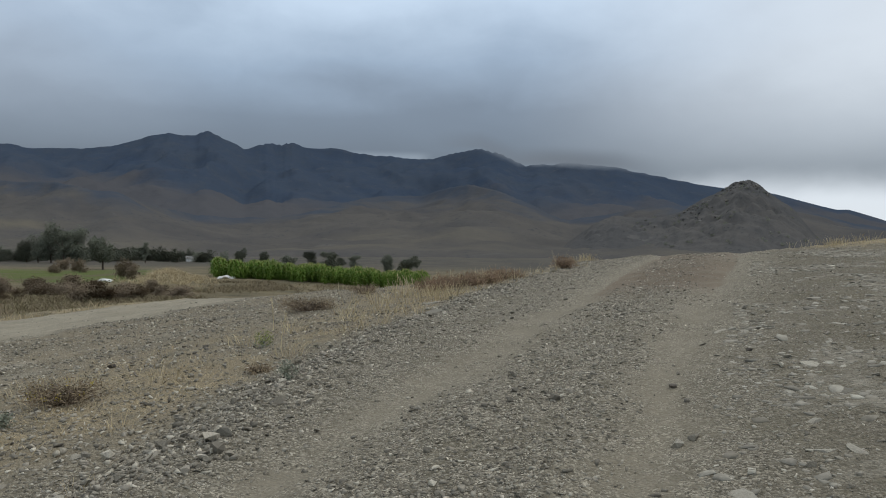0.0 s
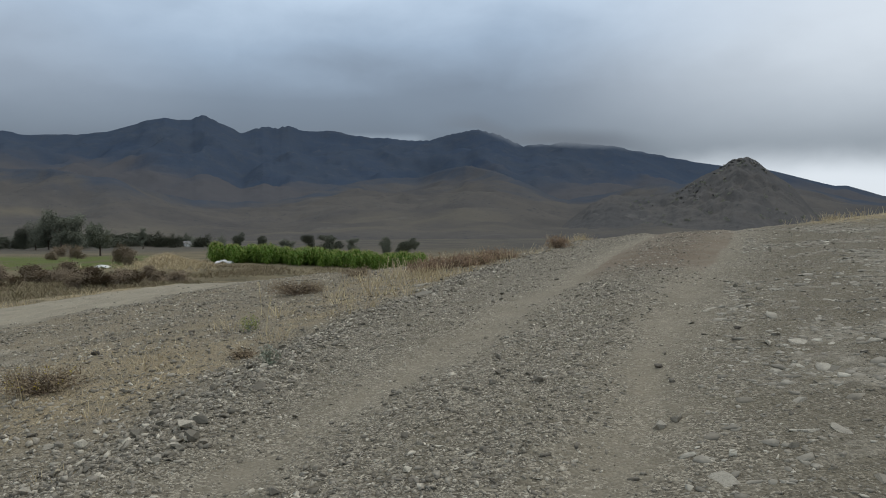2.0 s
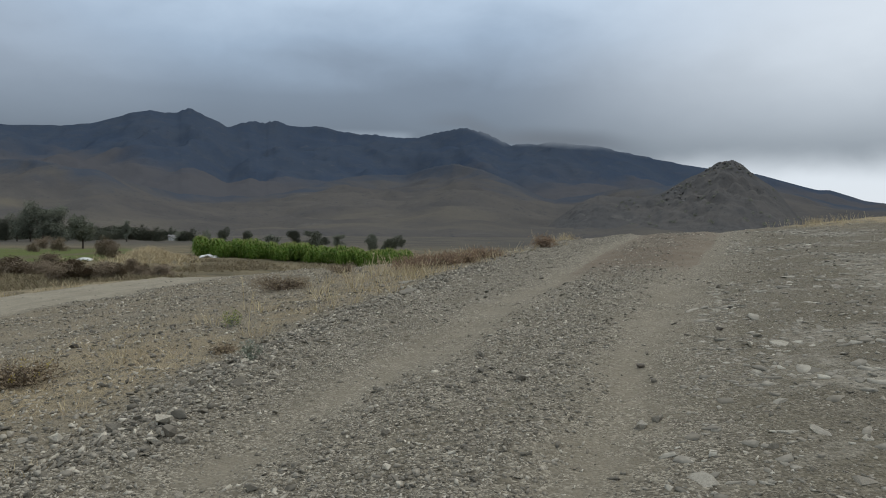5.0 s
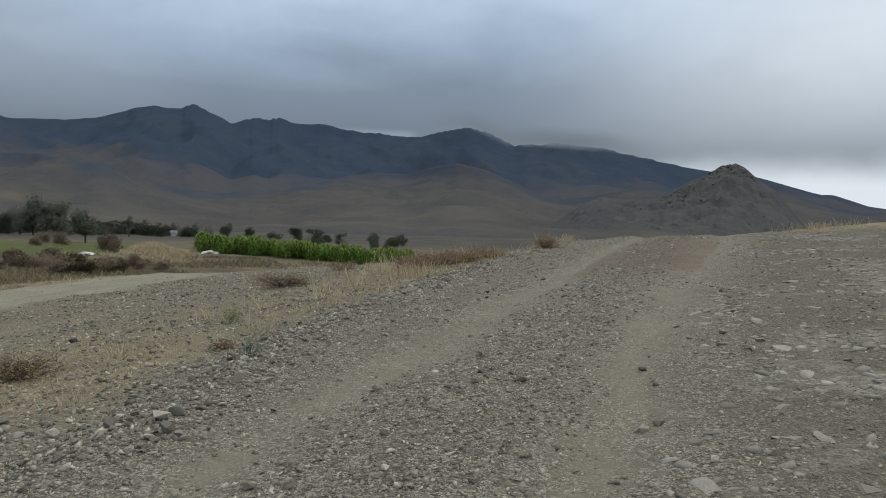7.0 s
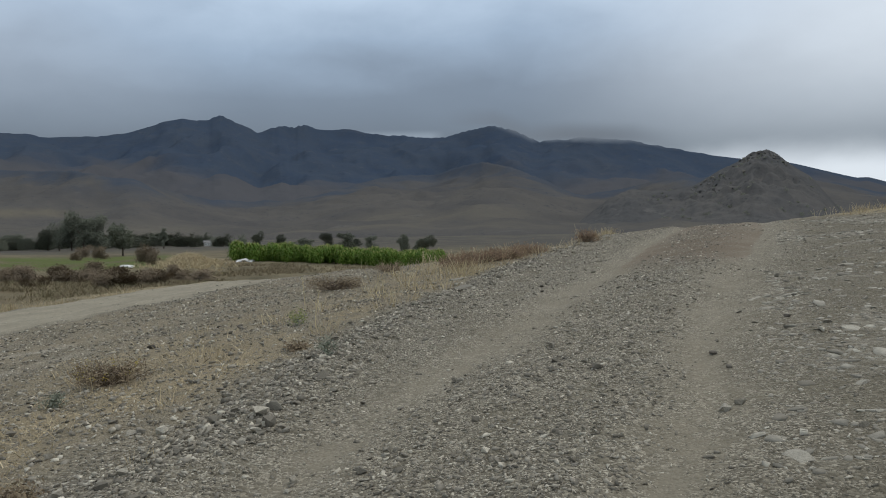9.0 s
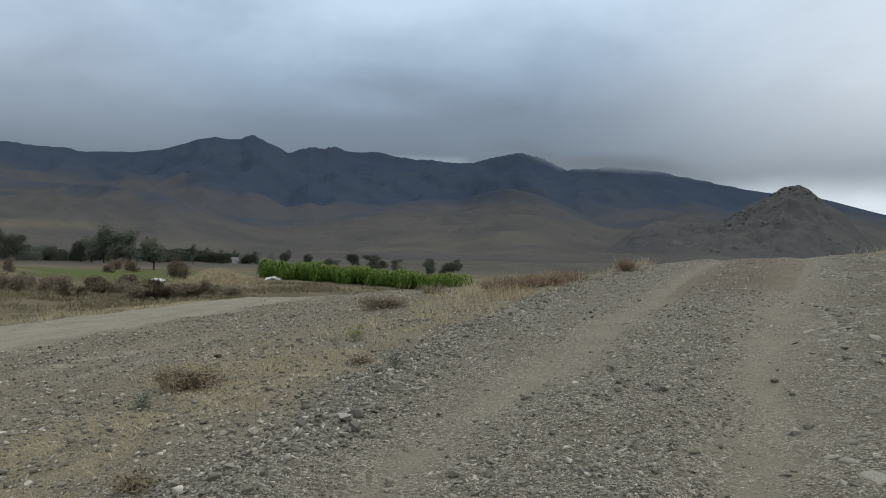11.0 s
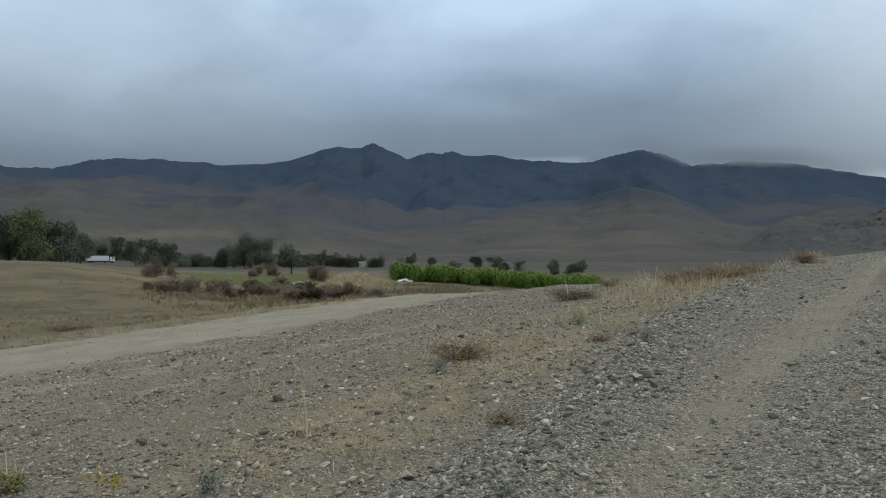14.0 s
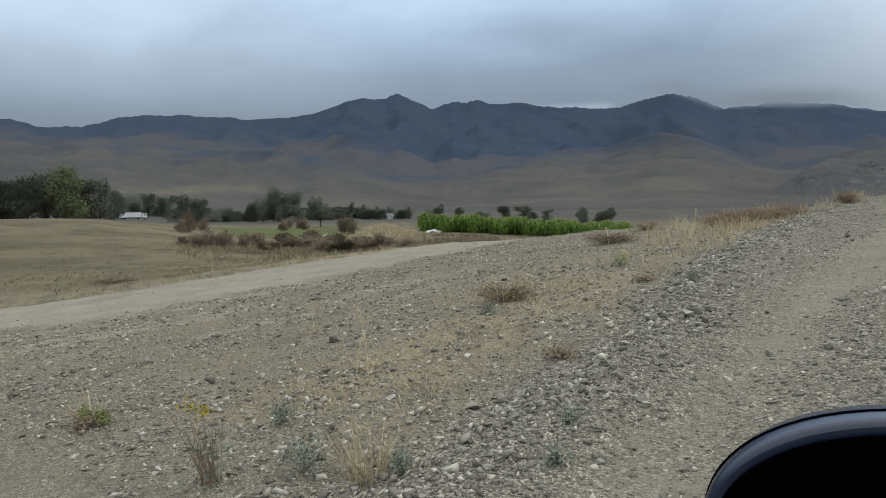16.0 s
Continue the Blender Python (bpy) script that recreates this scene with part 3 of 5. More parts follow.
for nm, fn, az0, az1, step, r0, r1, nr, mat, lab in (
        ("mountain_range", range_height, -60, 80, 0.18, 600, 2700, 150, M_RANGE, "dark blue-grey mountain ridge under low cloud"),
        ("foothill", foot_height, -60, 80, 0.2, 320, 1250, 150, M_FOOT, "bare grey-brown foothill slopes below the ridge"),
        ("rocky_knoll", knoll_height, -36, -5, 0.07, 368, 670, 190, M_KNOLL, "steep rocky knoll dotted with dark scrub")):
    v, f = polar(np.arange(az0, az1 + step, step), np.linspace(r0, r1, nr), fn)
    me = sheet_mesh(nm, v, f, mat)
    hold, side = np.hypot(v[:, 0], v[:, 1]), bearing(v[:, 0], v[:, 1])
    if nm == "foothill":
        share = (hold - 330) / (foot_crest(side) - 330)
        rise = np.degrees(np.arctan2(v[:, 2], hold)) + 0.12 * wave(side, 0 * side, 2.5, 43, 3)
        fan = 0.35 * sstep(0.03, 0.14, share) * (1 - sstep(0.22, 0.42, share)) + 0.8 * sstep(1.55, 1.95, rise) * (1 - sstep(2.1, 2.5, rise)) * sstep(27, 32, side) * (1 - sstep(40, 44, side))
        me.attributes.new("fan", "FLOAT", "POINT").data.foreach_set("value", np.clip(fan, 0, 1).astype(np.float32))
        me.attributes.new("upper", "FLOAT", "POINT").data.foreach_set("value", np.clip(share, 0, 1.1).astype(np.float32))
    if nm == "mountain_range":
        # right end lowered towards the paler foot colour: distance haze put into colour
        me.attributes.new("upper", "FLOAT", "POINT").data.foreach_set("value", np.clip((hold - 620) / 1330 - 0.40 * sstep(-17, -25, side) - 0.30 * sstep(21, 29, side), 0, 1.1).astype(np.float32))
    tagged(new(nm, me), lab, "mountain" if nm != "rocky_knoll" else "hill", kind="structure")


# ---- clouds that rest on the ridge ----
def cloud_material():
    m, n = material("ridge_cloud")
    p = n.stretch(place_of(n), 1, 1, 2.2)
    a = n.math("ADD", n.math("MULTIPLY", n.noise(p, 0.006, 6, 0.6, 0.5), 0.55), n.math("MULTIPLY", n.noise(p, 0.02, 5, 0.6), 0.22))
    h = attr(n, "above")
    alpha = n.span(n.math("ADD", h, n.math("MULTIPLY", n.math("SUBTRACT", a, 0.40), 1.6)), 0.05, 0.85)
    alpha = n.math("MULTIPLY", alpha, attr(n, "fade"))
    glow = n.add("ShaderNodeEmission", Color=(0.196, 0.229, 0.270, 1), Strength=1.0)
    mix = n.add("ShaderNodeMixShader", Fac=alpha)
    n.put(mix.inputs[1], n.add("ShaderNodeBsdfTransparent").outputs[0])
    n.put(mix.inputs[2], glow.outputs[0])
    n.add("ShaderNodeOutputMaterial", Surface=mix.outputs[0])
    return m


def build_cloud():
    azs, k = np.arange(-20, 50, 0.5), 26
    A, U = np.meshgrid(azs, np.linspace(0, 1, k))
    base = np.interp(A, [-20, -17.5, -13, -8, -5, -2, 1, 8, 50], [4.9, 5.65, 6.65, 7.0, 7.0, 8.35, 8.4, 8.7, 9.0])
    el = base + U * 3.6
    R = 1640
    x, y = -R * np.sin(np.radians(A)), R * np.cos(np.radians(A))
    v = np.stack([x, y, R * np.tan(np.radians(el))], -1).reshape(-1, 3)
    i = np.arange(A.size).reshape(A.shape)
    f = np.stack([i[:-1, :-1], i[:-1, 1:], i[1:, 1:], i[1:, :-1]], -1).reshape(-1, 4)
    me = sheet_mesh("cloud_bank", v, f, cloud_material())
    me.attributes.new("above", "FLOAT", "POINT").data.foreach_set("value", (U.ravel() * 5.0).astype(np.float32))
    fade = (1 - sstep(0.18, 0.55, U)) * sstep(-18, -10, A) * (1 - 0.45 * sstep(-8, -4, A)) * (1 - sstep(-3, 3, A))
    me.attributes.new("fade", "FLOAT", "POINT").data.foreach_set("value", fade.ravel().astype(np.float32))
    ob = tagged(new("cloud_backdrop", me), "low grey cloud lying on the mountain ridge", "cloud", kind="structure")
    ob.visible_shadow = False


build_cloud()


# ---- scrub on the knoll ----
def build_scrub():
    rng = random.Random(33)
    centres = []
    while len(centres) < 70:
        az, r = rng.uniform(-28, -14), rng.uniform(400, 518)
        x, y = -r * math.sin(radians(az)), r * math.cos(radians(az))
        z = float(knoll_height(np.array([x]), np.array([y]), np.array([az]), np.array([r]))[0])
        if z > 2:
            centres.append(Vector((x, y, z + 0.5)))
    v, f = leaflets(rng, centres, 24, 0.6, 0.8, 0.6)
    tagged(new("scrub", mesh_from("scrub", v, f, M_LEAF)), "dark scrub dotted over the rocky knoll", "scrub", kind="stuff")
    # outcrops of pale rock near the shoulder and the top
    vs, fs = [], []
    for _ in range(120):
        if rng.random() < 0.6:
            az, r = rng.gauss(-19.0, 1.1), rng.uniform(455, 512)
        else:
            az, r = rng.gauss(-22.3, 0.9), rng.uniform(500, 518)
        x, y = -r * math.sin(radians(az)), r * math.cos(radians(az))
        z = float(knoll_height(np.array([x]), np.array([y]), np.array([az]), np.array([r]))[0])
        bm = stone_shape(rng.randrange(9999), rng.uniform(0.6, 1.0), 14)
        s = rng.uniform(1.5, 4.0)
        bmesh.ops.transform(bm, matrix=pose(x, y, z, 0, 0, rng.uniform(0, 360)) @ Matrix.Scale(s, 4), verts=bm.verts)
        vs, fs = join([(vs, fs), arrays_mixed(bm)])
    tagged(new("outcrop", mesh_from("outcrop", vs, fs, M_ROCK)), "pale grey rock outcrops on the knoll", "rock", kind="stuff")


# ---- stones ----
def stone_shape(seed, flat=0.62, points=11, squareness=0.5):
    """An angular stone: the hull of a few points on a lopsided ellipsoid."""
    rnd = random.Random(seed)
    bm = bmesh.new()
    sx, sy = rnd.uniform(0.85, 1.15), rnd.uniform(0.55, 0.9)
    for _ in range(points):
        d = Vector((rnd.gauss(0, 1), rnd.gauss(0, 1), rnd.gauss(0, 1)))
        d = d.normalized().lerp(Vector([math.copysign(0.6, c) for c in d]), squareness * rnd.random()) * rnd.uniform(0.42, 0.56)
        bm.verts.new((d.x * sx, d.y * sy, d.z * flat))
    bmesh.ops.convex_hull(bm, input=bm.verts[:])
    bmesh.ops.delete(bm, geom=[v for v in bm.verts if not v.link_faces], context="VERTS")
    return bm


def scatter_mesh(name, shapes, xs, ys, sizes, mat, seed, sink=0.25, tilt=0.35, lift=0.0):
    """Many small solids as one mesh; shapes are (verts, tris)."""
    rng = np.random.default_rng(seed)
    zs = ground_height(xs, ys)
    gx, gy = (ground_height(xs + 0.2, ys) - zs) / 0.2, (ground_height(xs, ys + 0.2) - zs) / 0.2
    kind = rng.integers(0, len(shapes), len(xs))
    vs, fs, base = [], [], 0
    for k, (sv, sf) in enumerate(shapes):
        i = np.nonzero(kind == k)[0]
        if not len(i):
            continue
        a, b, c = rng.uniform(0, 2 * np.pi, len(i)), rng.normal(0, tilt, len(i)), rng.normal(0, tilt, len(i))
        p = sv[None] * sizes[i][:, None, None]
        x, y, z = p[..., 0], p[..., 1], p[..., 2]
        y, z = y * np.cos(b)[:, None] - z * np.sin(b)[:, None], y * np.sin(b)[:, None] + z * np.cos(b)[:, None]
        x, z = x * np.cos(c)[:, None] - z * np.sin(c)[:, None], x * np.sin(c)[:, None] + z * np.cos(c)[:, None]
        x, y = x * np.cos(a)[:, None] - y * np.sin(a)[:, None], x * np.sin(a)[:, None] + y * np.cos(a)[:, None]
        z = z + x * gx[i][:, None] + y * gy[i][:, None]
        w = np.stack([x + xs[i][:, None], y + ys[i][:, None], z + (zs[i] + lift + sizes[i] * (0.31 - sink))[:, None]], -1)
        vs.append(w.reshape(-1, 3))
        fs.append((sf[None] + (np.arange(len(i)) * len(sv))[:, None, None]).reshape(-1, sf.shape[1]) + base)
        base += len(i) * len(sv)
    v, f = np.concatenate(vs), np.concatenate(fs)
    me = bpy.data.meshes.new(name)
    k = f.shape[1]
    me.vertices.add(len(v))
    me.vertices.foreach_set("co", v.astype(np.float32).ravel())
    me.loops.add(f.size)
    me.loops.foreach_set("vertex_index", f.astype(np.int32).ravel())
    me.polygons.add(len(f))
    me.polygons.foreach_set("loop_start", (np.arange(len(f)) * k).astype(np.int32))
    me.materials.append(mat)
    me.update(calc_edges=True)
    return me


def arrays(bm):
    bm.verts.index_update()
    v = np.array([tuple(p.co) for p in bm.verts])
    f = np.array([[q.index for q in face.verts] for face in bm.faces])
    bm.free()
    return v, f


PEBBLES = [arrays(stone_shape(100 + k, 0.44, 7, 0.8)) for k in range(20)]


def spread(count, r0, r1, power, az0=-40, az1=62, seed=1):
    """Random places in a fan round the start of the lane, denser close by."""
    rng = np.random.default_rng(seed)
    u = rng.uniform(0, 1, count)
    e = 2 - power
    r = (r0 ** e + u * (r1 ** e - r0 ** e)) ** (1 / e)
    a = np.radians(rng.uniform(az0, az1, count))
    return -1.0 - r * np.sin(a), -0.9 + r * np.cos(a), r, rng


def build_gravel():
    x, y, r, rng = spread(280000, 1.6, 24, 1.45, seed=3)
    mk = masks(x, y)
    pl, sp = off_line(x, y, PILE)
    dl, sd = off_line(x, y, LOWER)
    left = np.where(sd < 0, dl, -dl)
    keep = np.clip(np.where(sp < 0, 0.46, 0.62) - 0.67 * mk["dust"] - 0.2 * mk["straw"] + 0.6 * np.exp(-(pl / 0.45) ** 2) + 0.2 * wave(x, y, 0.8, 61, 3) * (1 - 0.8 * mk["dust"]), 0.02, 1)
    rr, sr = off_line(x, y, RUT_R)
    rl, sl = off_line(x, y, RUT_L)
    lane = (sr < 0) & (sl > 0)
    keep = keep * np.where((sr > 0) & (rr > 0.2), 0.40 - 0.34 * sstep(0.0, 0.4, streak(x, y)), 1) * np.where(lane, 1.45, 1) * (1 - 0.65 * mk["russet"])
    keep = keep * (1 - 0.75 * mk["bedrock"]) * (0.12 + 0.88 * sstep(1.3, 2.7, dl + 0.3 * wave(x, y, 0.9, 62, 3))) * (left < 2.2) * (y < 23)
    ok = rng.uniform(0, 1, len(x)) < keep
    x, y, r, pl, lane = x[ok], y[ok], r[ok], pl[ok], lane[ok]
    size = np.exp(rng.normal(np.log(0.0195), 0.52, len(x))) * (1 + 0.25 * np.exp(-(pl / 0.4) ** 2)) * (0.84 + 0.042 * r) * np.where(lane, 1.2, np.where(sp[ok] < 0, 1.3, 1.0))
    size = np.clip(size, 0.010, 0.085)
    me = scatter_mesh("gravel", PEBBLES, x, y, size, M_STONE, 4, 0.30, 0.25)
    tagged(new("gravel", me), "loose grey gravel strewn over the dirt track", "gravel", kind="stuff")


build_gravel()

STONE_MESHES = {}
for key, mat, flat, det in (("grey", M_STONE, 0.6, 11), ("pale", M_PALE, 0.5, 11), ("dark", M_DARKSTONE, 0.55, 18), ("slab", M_FLAKE, 0.28, 12)):
    STONE_MESHES[key] = []
    for k in range(9):
        bm = stone_shape(500 + 37 * k + len(key) * 11 + ord(key[0]), flat, det)
        me = bpy.data.meshes.new(key + "_stone")
        bm.to_mesh(me)
        bm.free()
        me.materials.append(mat)
        STONE_MESHES[key].append(me)
STONE_LABELS = {"grey": "angular grey stone lying on the gravel", "pale": "pale weathered stone lying on the dirt",
                "dark": "dark brown stone lying on the bare ground", "slab": "flat pale slab of rock bedded in the track"}
FLAT = {"grey": 0.31, "pale": 0.21, "dark": 0.31, "slab": 0.04}


def stone(kind, x, y, size, rnd):
    me = rnd.choice(STONE_MESHES[kind])
    ob = new("stone" if kind != "slab" else "rock_slab", me)
    tilt_y, tilt_x = -math.degrees(math.atan((gz(x + 0.2, y) - gz(x - 0.2, y)) / 0.4)), math.degrees(math.atan((gz(x, y + 0.2) - gz(x, y - 0.2)) / 0.4))
    ob.matrix_world = pose(x, y, gz(x, y) + FLAT[kind] * size * (0.5 if kind != "slab" else -1.4), tilt_x, tilt_y, 0) @ pose(0, 0, 0, rnd.uniform(-5, 5), rnd.uniform(-5, 5), rnd.uniform(0, 360)) @ Matrix.Scale(size, 4)
    tagged(ob, STONE_LABELS[kind], "stone", "stones on the ground")


def build_stones():
    rnd = random.Random(7)
    # the ones that stand out
    for kind, x, y, s in (("pale", -0.42, 4.85, 0.085), ("grey", 0.55, 4.81, 0.11), ("grey", -1.5, 5.14, 0.16), ("pale", 1.12, 3.86, 0.12), ("pale", 1.24, 3.9, 0.10),
                          ("slab", 2.50, 5.06, 0.27), ("slab", 2.35, 4.38, 0.20), ("slab", 2.48, 4.30, 0.12), ("slab", 1.90, 3.86, 0.15), ("slab", 1.92, 3.40, 0.25), ("slab", 1.72, 3.44, 0.16), ("slab", 1.17, 3.04, 0.24),
                          ("slab", 2.04, 3.26, 0.11), ("slab", 1.79, 2.87, 0.18), ("slab", 4.13, 8.28, 0.25), ("slab", 5.15, 9.16, 0.27), ("slab", 3.27, 6.12, 0.22), ("slab", 3.02, 5.55, 0.19), ("slab", 2.43, 6.70, 0.25), ("slab", 2.72, 5.0, 0.15), ("slab", 1.55, 2.6, 0.16),
                          ("slab", -0.61, 10.8, 0.42), ("slab", -0.46, 9.6, 0.36), ("dark", -4.86, 4.12, 0.15), ("dark", -5.44, 3.03, 0.13), ("pale", -6.7, 3.83, 0.17), ("pale", -3.04, 2.19, 0.13), ("pale", -2.77, 1.96, 0.11),
                          ("grey", -3.53, 4.45, 0.10), ("grey", -1.74, 4.3, 0.17), ("pale", -1.66, 4.42, 0.15), ("grey", -2.02, 4.27, 0.12), ("grey", -1.62, 4.12, 0.15),
                          ("dark", -3.87, 7.35, 0.12), ("dark", -3.2, 8.3, 0.10), ("grey", -4.6, 9.0, 0.12), ("grey", -2.35, 4.25, 0.13), ("dark", 2.3, 5.7, 0.07), ("dark", 1.45, 5.0, 0.08)):
        stone(kind, x, y, s, rnd)
    made = 0
    while made < 150:      # heaped along the lane's left edge
        t = rnd.uniform(0.6, 7.5)
        i = min(int(t), len(PILE) - 2)
        a, b = PILE[i], PILE[i + 1]
        x, y = (a + (b - a) * (t - i)) + np.array([rnd.gauss(-0.05, 0.26), rnd.gauss(0, 0.2)])
        stone(rnd.choice(("grey", "grey", "pale")), x, y, rnd.uniform(0.045, 0.10), rnd)
        made += 1
    made = 0
    while made < 110:      # strewn over the bank and the track's right side
        r, a = rnd.uniform(2.6, 12), radians(rnd.uniform(-34, 52))
        x, y = -1 - r * math.sin(a), -0.9 + r * math.cos(a)
        m = masks(np.array([x]), np.array([y]))
        if m["dust"][0] > 0.3:
            continue
        if m["bedrock"][0] > 0.25 and x > 1:
            stone("slab", x, y, rnd.uniform(0.06, 0.10), rnd)
        else:
            stone(rnd.choice(("grey", "grey", "pale", "grey")), x, y, rnd.uniform(0.05, 0.10), rnd)
        made += 1


build_stones()


def build_rubble():
    """Hand-sized stones of the heaped line and the bank, too many to count."""
    rng = np.random.default_rng(29)
    t = rng.uniform(0.5, 7.6, 900)
    i = np.minimum(t.astype(int), len(PILE) - 2)
    p = PILE[i] + (PILE[i + 1] - PILE[i]) * (t - i)[:, None] + np.stack([rng.normal(-0.04, 0.20, 900), rng.normal(0, 0.15, 900)], -1)
    x2, y2, r2, _ = spread(10000, 2.0, 16, 1.0, -8, 60, 31)
    m = masks(x2, y2)
    pl, sp = off_line(x2, y2, PILE)
    dl, sd = off_line(x2, y2, LOWER)
    ok = (sp < 0) & (dl > 2.4) & (sd > 0) & (m["dust"] < 0.2) & (wave(x2, y2, 0.9, 33, 3) > -0.25)
    x, y = np.concatenate([p[:, 0], x2[ok]]), np.concatenate([p[:, 1], y2[ok]])
    size = np.clip(np.exp(rng.normal(np.log(0.047), 0.40, len(x))), 0.026, 0.12)
    me = scatter_mesh("rubble", [arrays(stone_shape(700 + k, 0.50, 8, 0.8)) for k in range(16)], x, y, size, M_STONE, 30, 0.2, 0.35)
    tagged(new("rubble", me), "angular stones along the lane's edge and bank", "stone", kind="stuff")


build_rubble()


def build_flakes():
    """Pale flakes of bedrock that lie flush in the track's right side."""
    rng = np.random.default_rng(17)
    x, y = rng.uniform(0.8, 11, 70000), rng.uniform(1.5, 18, 70000)
    rr, sr = off_line(x, y, RUT_R)
    n1 = streak(x, y) + 0.15
    keep = (sr > 0) & (rr > 0.35) & (rr < 5.5) & (rng.uniform(-0.05, 0.85, len(x)) < n1 * (1 - 0.6 * sstep(2.2, 4.5, rr)))
    x, y = x[keep], y[keep]
    # the same shale shows beside the lower road
    x2, y2 = rng.uniform(-12, -4.5, 9000), rng.uniform(0.5, 11, 9000)
    d2, s2 = off_line(x2, y2, LOWER)
    k2 = (s2 > 0) & (d2 > 2.0) & (d2 < 5.2) & (rng.uniform(-0.1, 1.0, len(x2)) < verge_streak(x2, y2, -d2))
    x, y = np.concatenate([x, x2[k2]]), np.concatenate([y, y2[k2]])
    size = np.clip(np.exp(rng.normal(np.log(0.044), 0.60, len(x))), 0.02, 0.20)
    size = np.where(x < 0, np.minimum(size, 0.10), size)
    me = scatter_mesh("rock_flakes", [arrays(stone_shape(300 + k, 0.28, 12)) for k in range(14)], x, y, size, M_FLAKE, 18, 0.35, 0.10)
    tagged(new("rock_flakes", me), "pale flakes of bedrock flush with the track", "rock", kind="stuff")


build_flakes()


# ---- plants ----
def blades(rng, n, spread_r, height, width, lean=0.35, curl=0.3, at=(0, 0, 0)):
    """Bent, tapered blades: two quads and a tip each."""
    v, f = [], []
    for _ in range(n):
        a, d = rng.uniform(0, 6.283), spread_r * math.sqrt(rng.uniform(0, 1))
        x, y = at[0] + d * math.cos(a), at[1] + d * math.sin(a)
        h, w = height * rng.uniform(0.5, 1.1), width * rng.uniform(0.7, 1.3)
        la, ln = a + rng.uniform(-1, 1), lean * rng.uniform(0.2, 1.2) * h
        sa = rng.uniform(0, 6.283)
        cx, cy = w * math.cos(sa) / 2, w * math.sin(sa) / 2
        i = len(v)
        for s in (0.0, 0.5, 0.85):
            ox, oy = ln * (s + curl * s * s) * math.cos(la), ln * (s + curl * s * s) * math.sin(la)
            k = 1 - 0.55 * s
            v += [(x + ox - cx * k, y + oy - cy * k, at[2] + h * s), (x + ox + cx * k, y + oy + cy * k, at[2] + h * s)]
        v.append((x + ln * (1 + curl) * math.cos(la), y + ln * (1 + curl) * math.sin(la), at[2] + h * (1 - 0.15 * curl)))
        f += [(i, i + 1, i + 3, i + 2), (i + 2, i + 3, i + 5, i + 4), (i + 4, i + 5, i + 6)]
    return v, f


def join(sets):
    v, f = [], []
    for a, b in sets:
        k = len(v)
        v += a
        f += [tuple(q + k for q in face) for face in b]
    return v, f


def twigs(rng, n, radius, height, thick, fork=2, rise=(0.15, 1.2)):
    """Spreading woody stems as thin three-sided rods."""
    v, f = [], []

    def rod(a, b, t0, t1):
        a, b = Vector(a), Vector(b)
        d = (b - a).normalized()
        s = d.orthogonal().normalized()
        q = d.cross(s)
        i = len(v)
        for c, t in ((a, t0), (b, t1)):
            for k in range(3):
                g = k * 2.094
                v.append(tuple(c + (s * math.cos(g) + q * math.sin(g)) * t))
        f.extend(((i, i + 1, i + 4, i + 3), (i + 1, i + 2, i + 5, i + 4), (i + 2, i, i + 3, i + 5)))
    tips = []
    for _ in range(n):
        a = rng.uniform(0, 6.283)
        e = rng.uniform(*rise)
        far = rng.uniform(0.25, 1.0)
        p0 = Vector((rng.gauss(0, radius * 0.15), rng.gauss(0, radius * 0.15), 0))
        p1 = p0 + Vector((math.cos(a) * math.cos(e) * radius * 0.6 * far, math.sin(a) * math.cos(e) * radius * 0.6 * far, math.sin(e) * height * (0.9 - 0.4 * far) + 0.01))
        rod(p0, p1, thick, thick * 0.7)
        for _ in range(fork):
            p2 = p1 + Vector((math.cos(a + rng.uniform(-0.9, 0.9)) * radius * 0.45, math.sin(a + rng.uniform(-0.9, 0.9)) * radius * 0.45, rng.uniform(0.0, 0.5) * height))
            rod(p1, p2, thick * 0.7, thick * 0.3)
            tips.append(p2)
    return (v, f), tips


def leaflets(rng, centres, n, reach, size, flat=1.0, slim=1.0):
    """Small folded leaves scattered round the given places."""
    v, f = [], []
    for c in centres:
        for _ in range(n):
            p = Vector(c) + Vector((rng.gauss(0, reach), rng.gauss(0, reach), rng.gauss(0, reach * flat)))
            d = Vector((rng.gauss(0, 1), rng.gauss(0, 1), rng.gauss(0, 0.8))).normalized()
            s = d.orthogonal().normalized() * size * slim * rng.uniform(0.25, 0.45)
            l = d * size * rng.uniform(0.7, 1.3)
            i = len(v)
            v += [tuple(p), tuple(p + l * 0.5 + s), tuple(p + l), tuple(p + l * 0.5 - s)]
            f.append((i, i + 1, i + 2, i + 3))
    return v, f


def plant(name, pieces, x, y, label, category, group="", turn=0.0):
    """A thing of several meshes on an empty at its base; pieces: (part name, (verts, faces), material)."""
    root = new(name)
    root.matrix_world = pose(x, y, gz(x, y) - 0.01, 0, 0, turn)
    for nm, (v, f), mat in pieces:
        ob = new(nm, mesh_from(nm, v, f, mat))
        ob.parent = root
        tagged(ob, kind="stuff")
    return tagged(root, label, category, group)


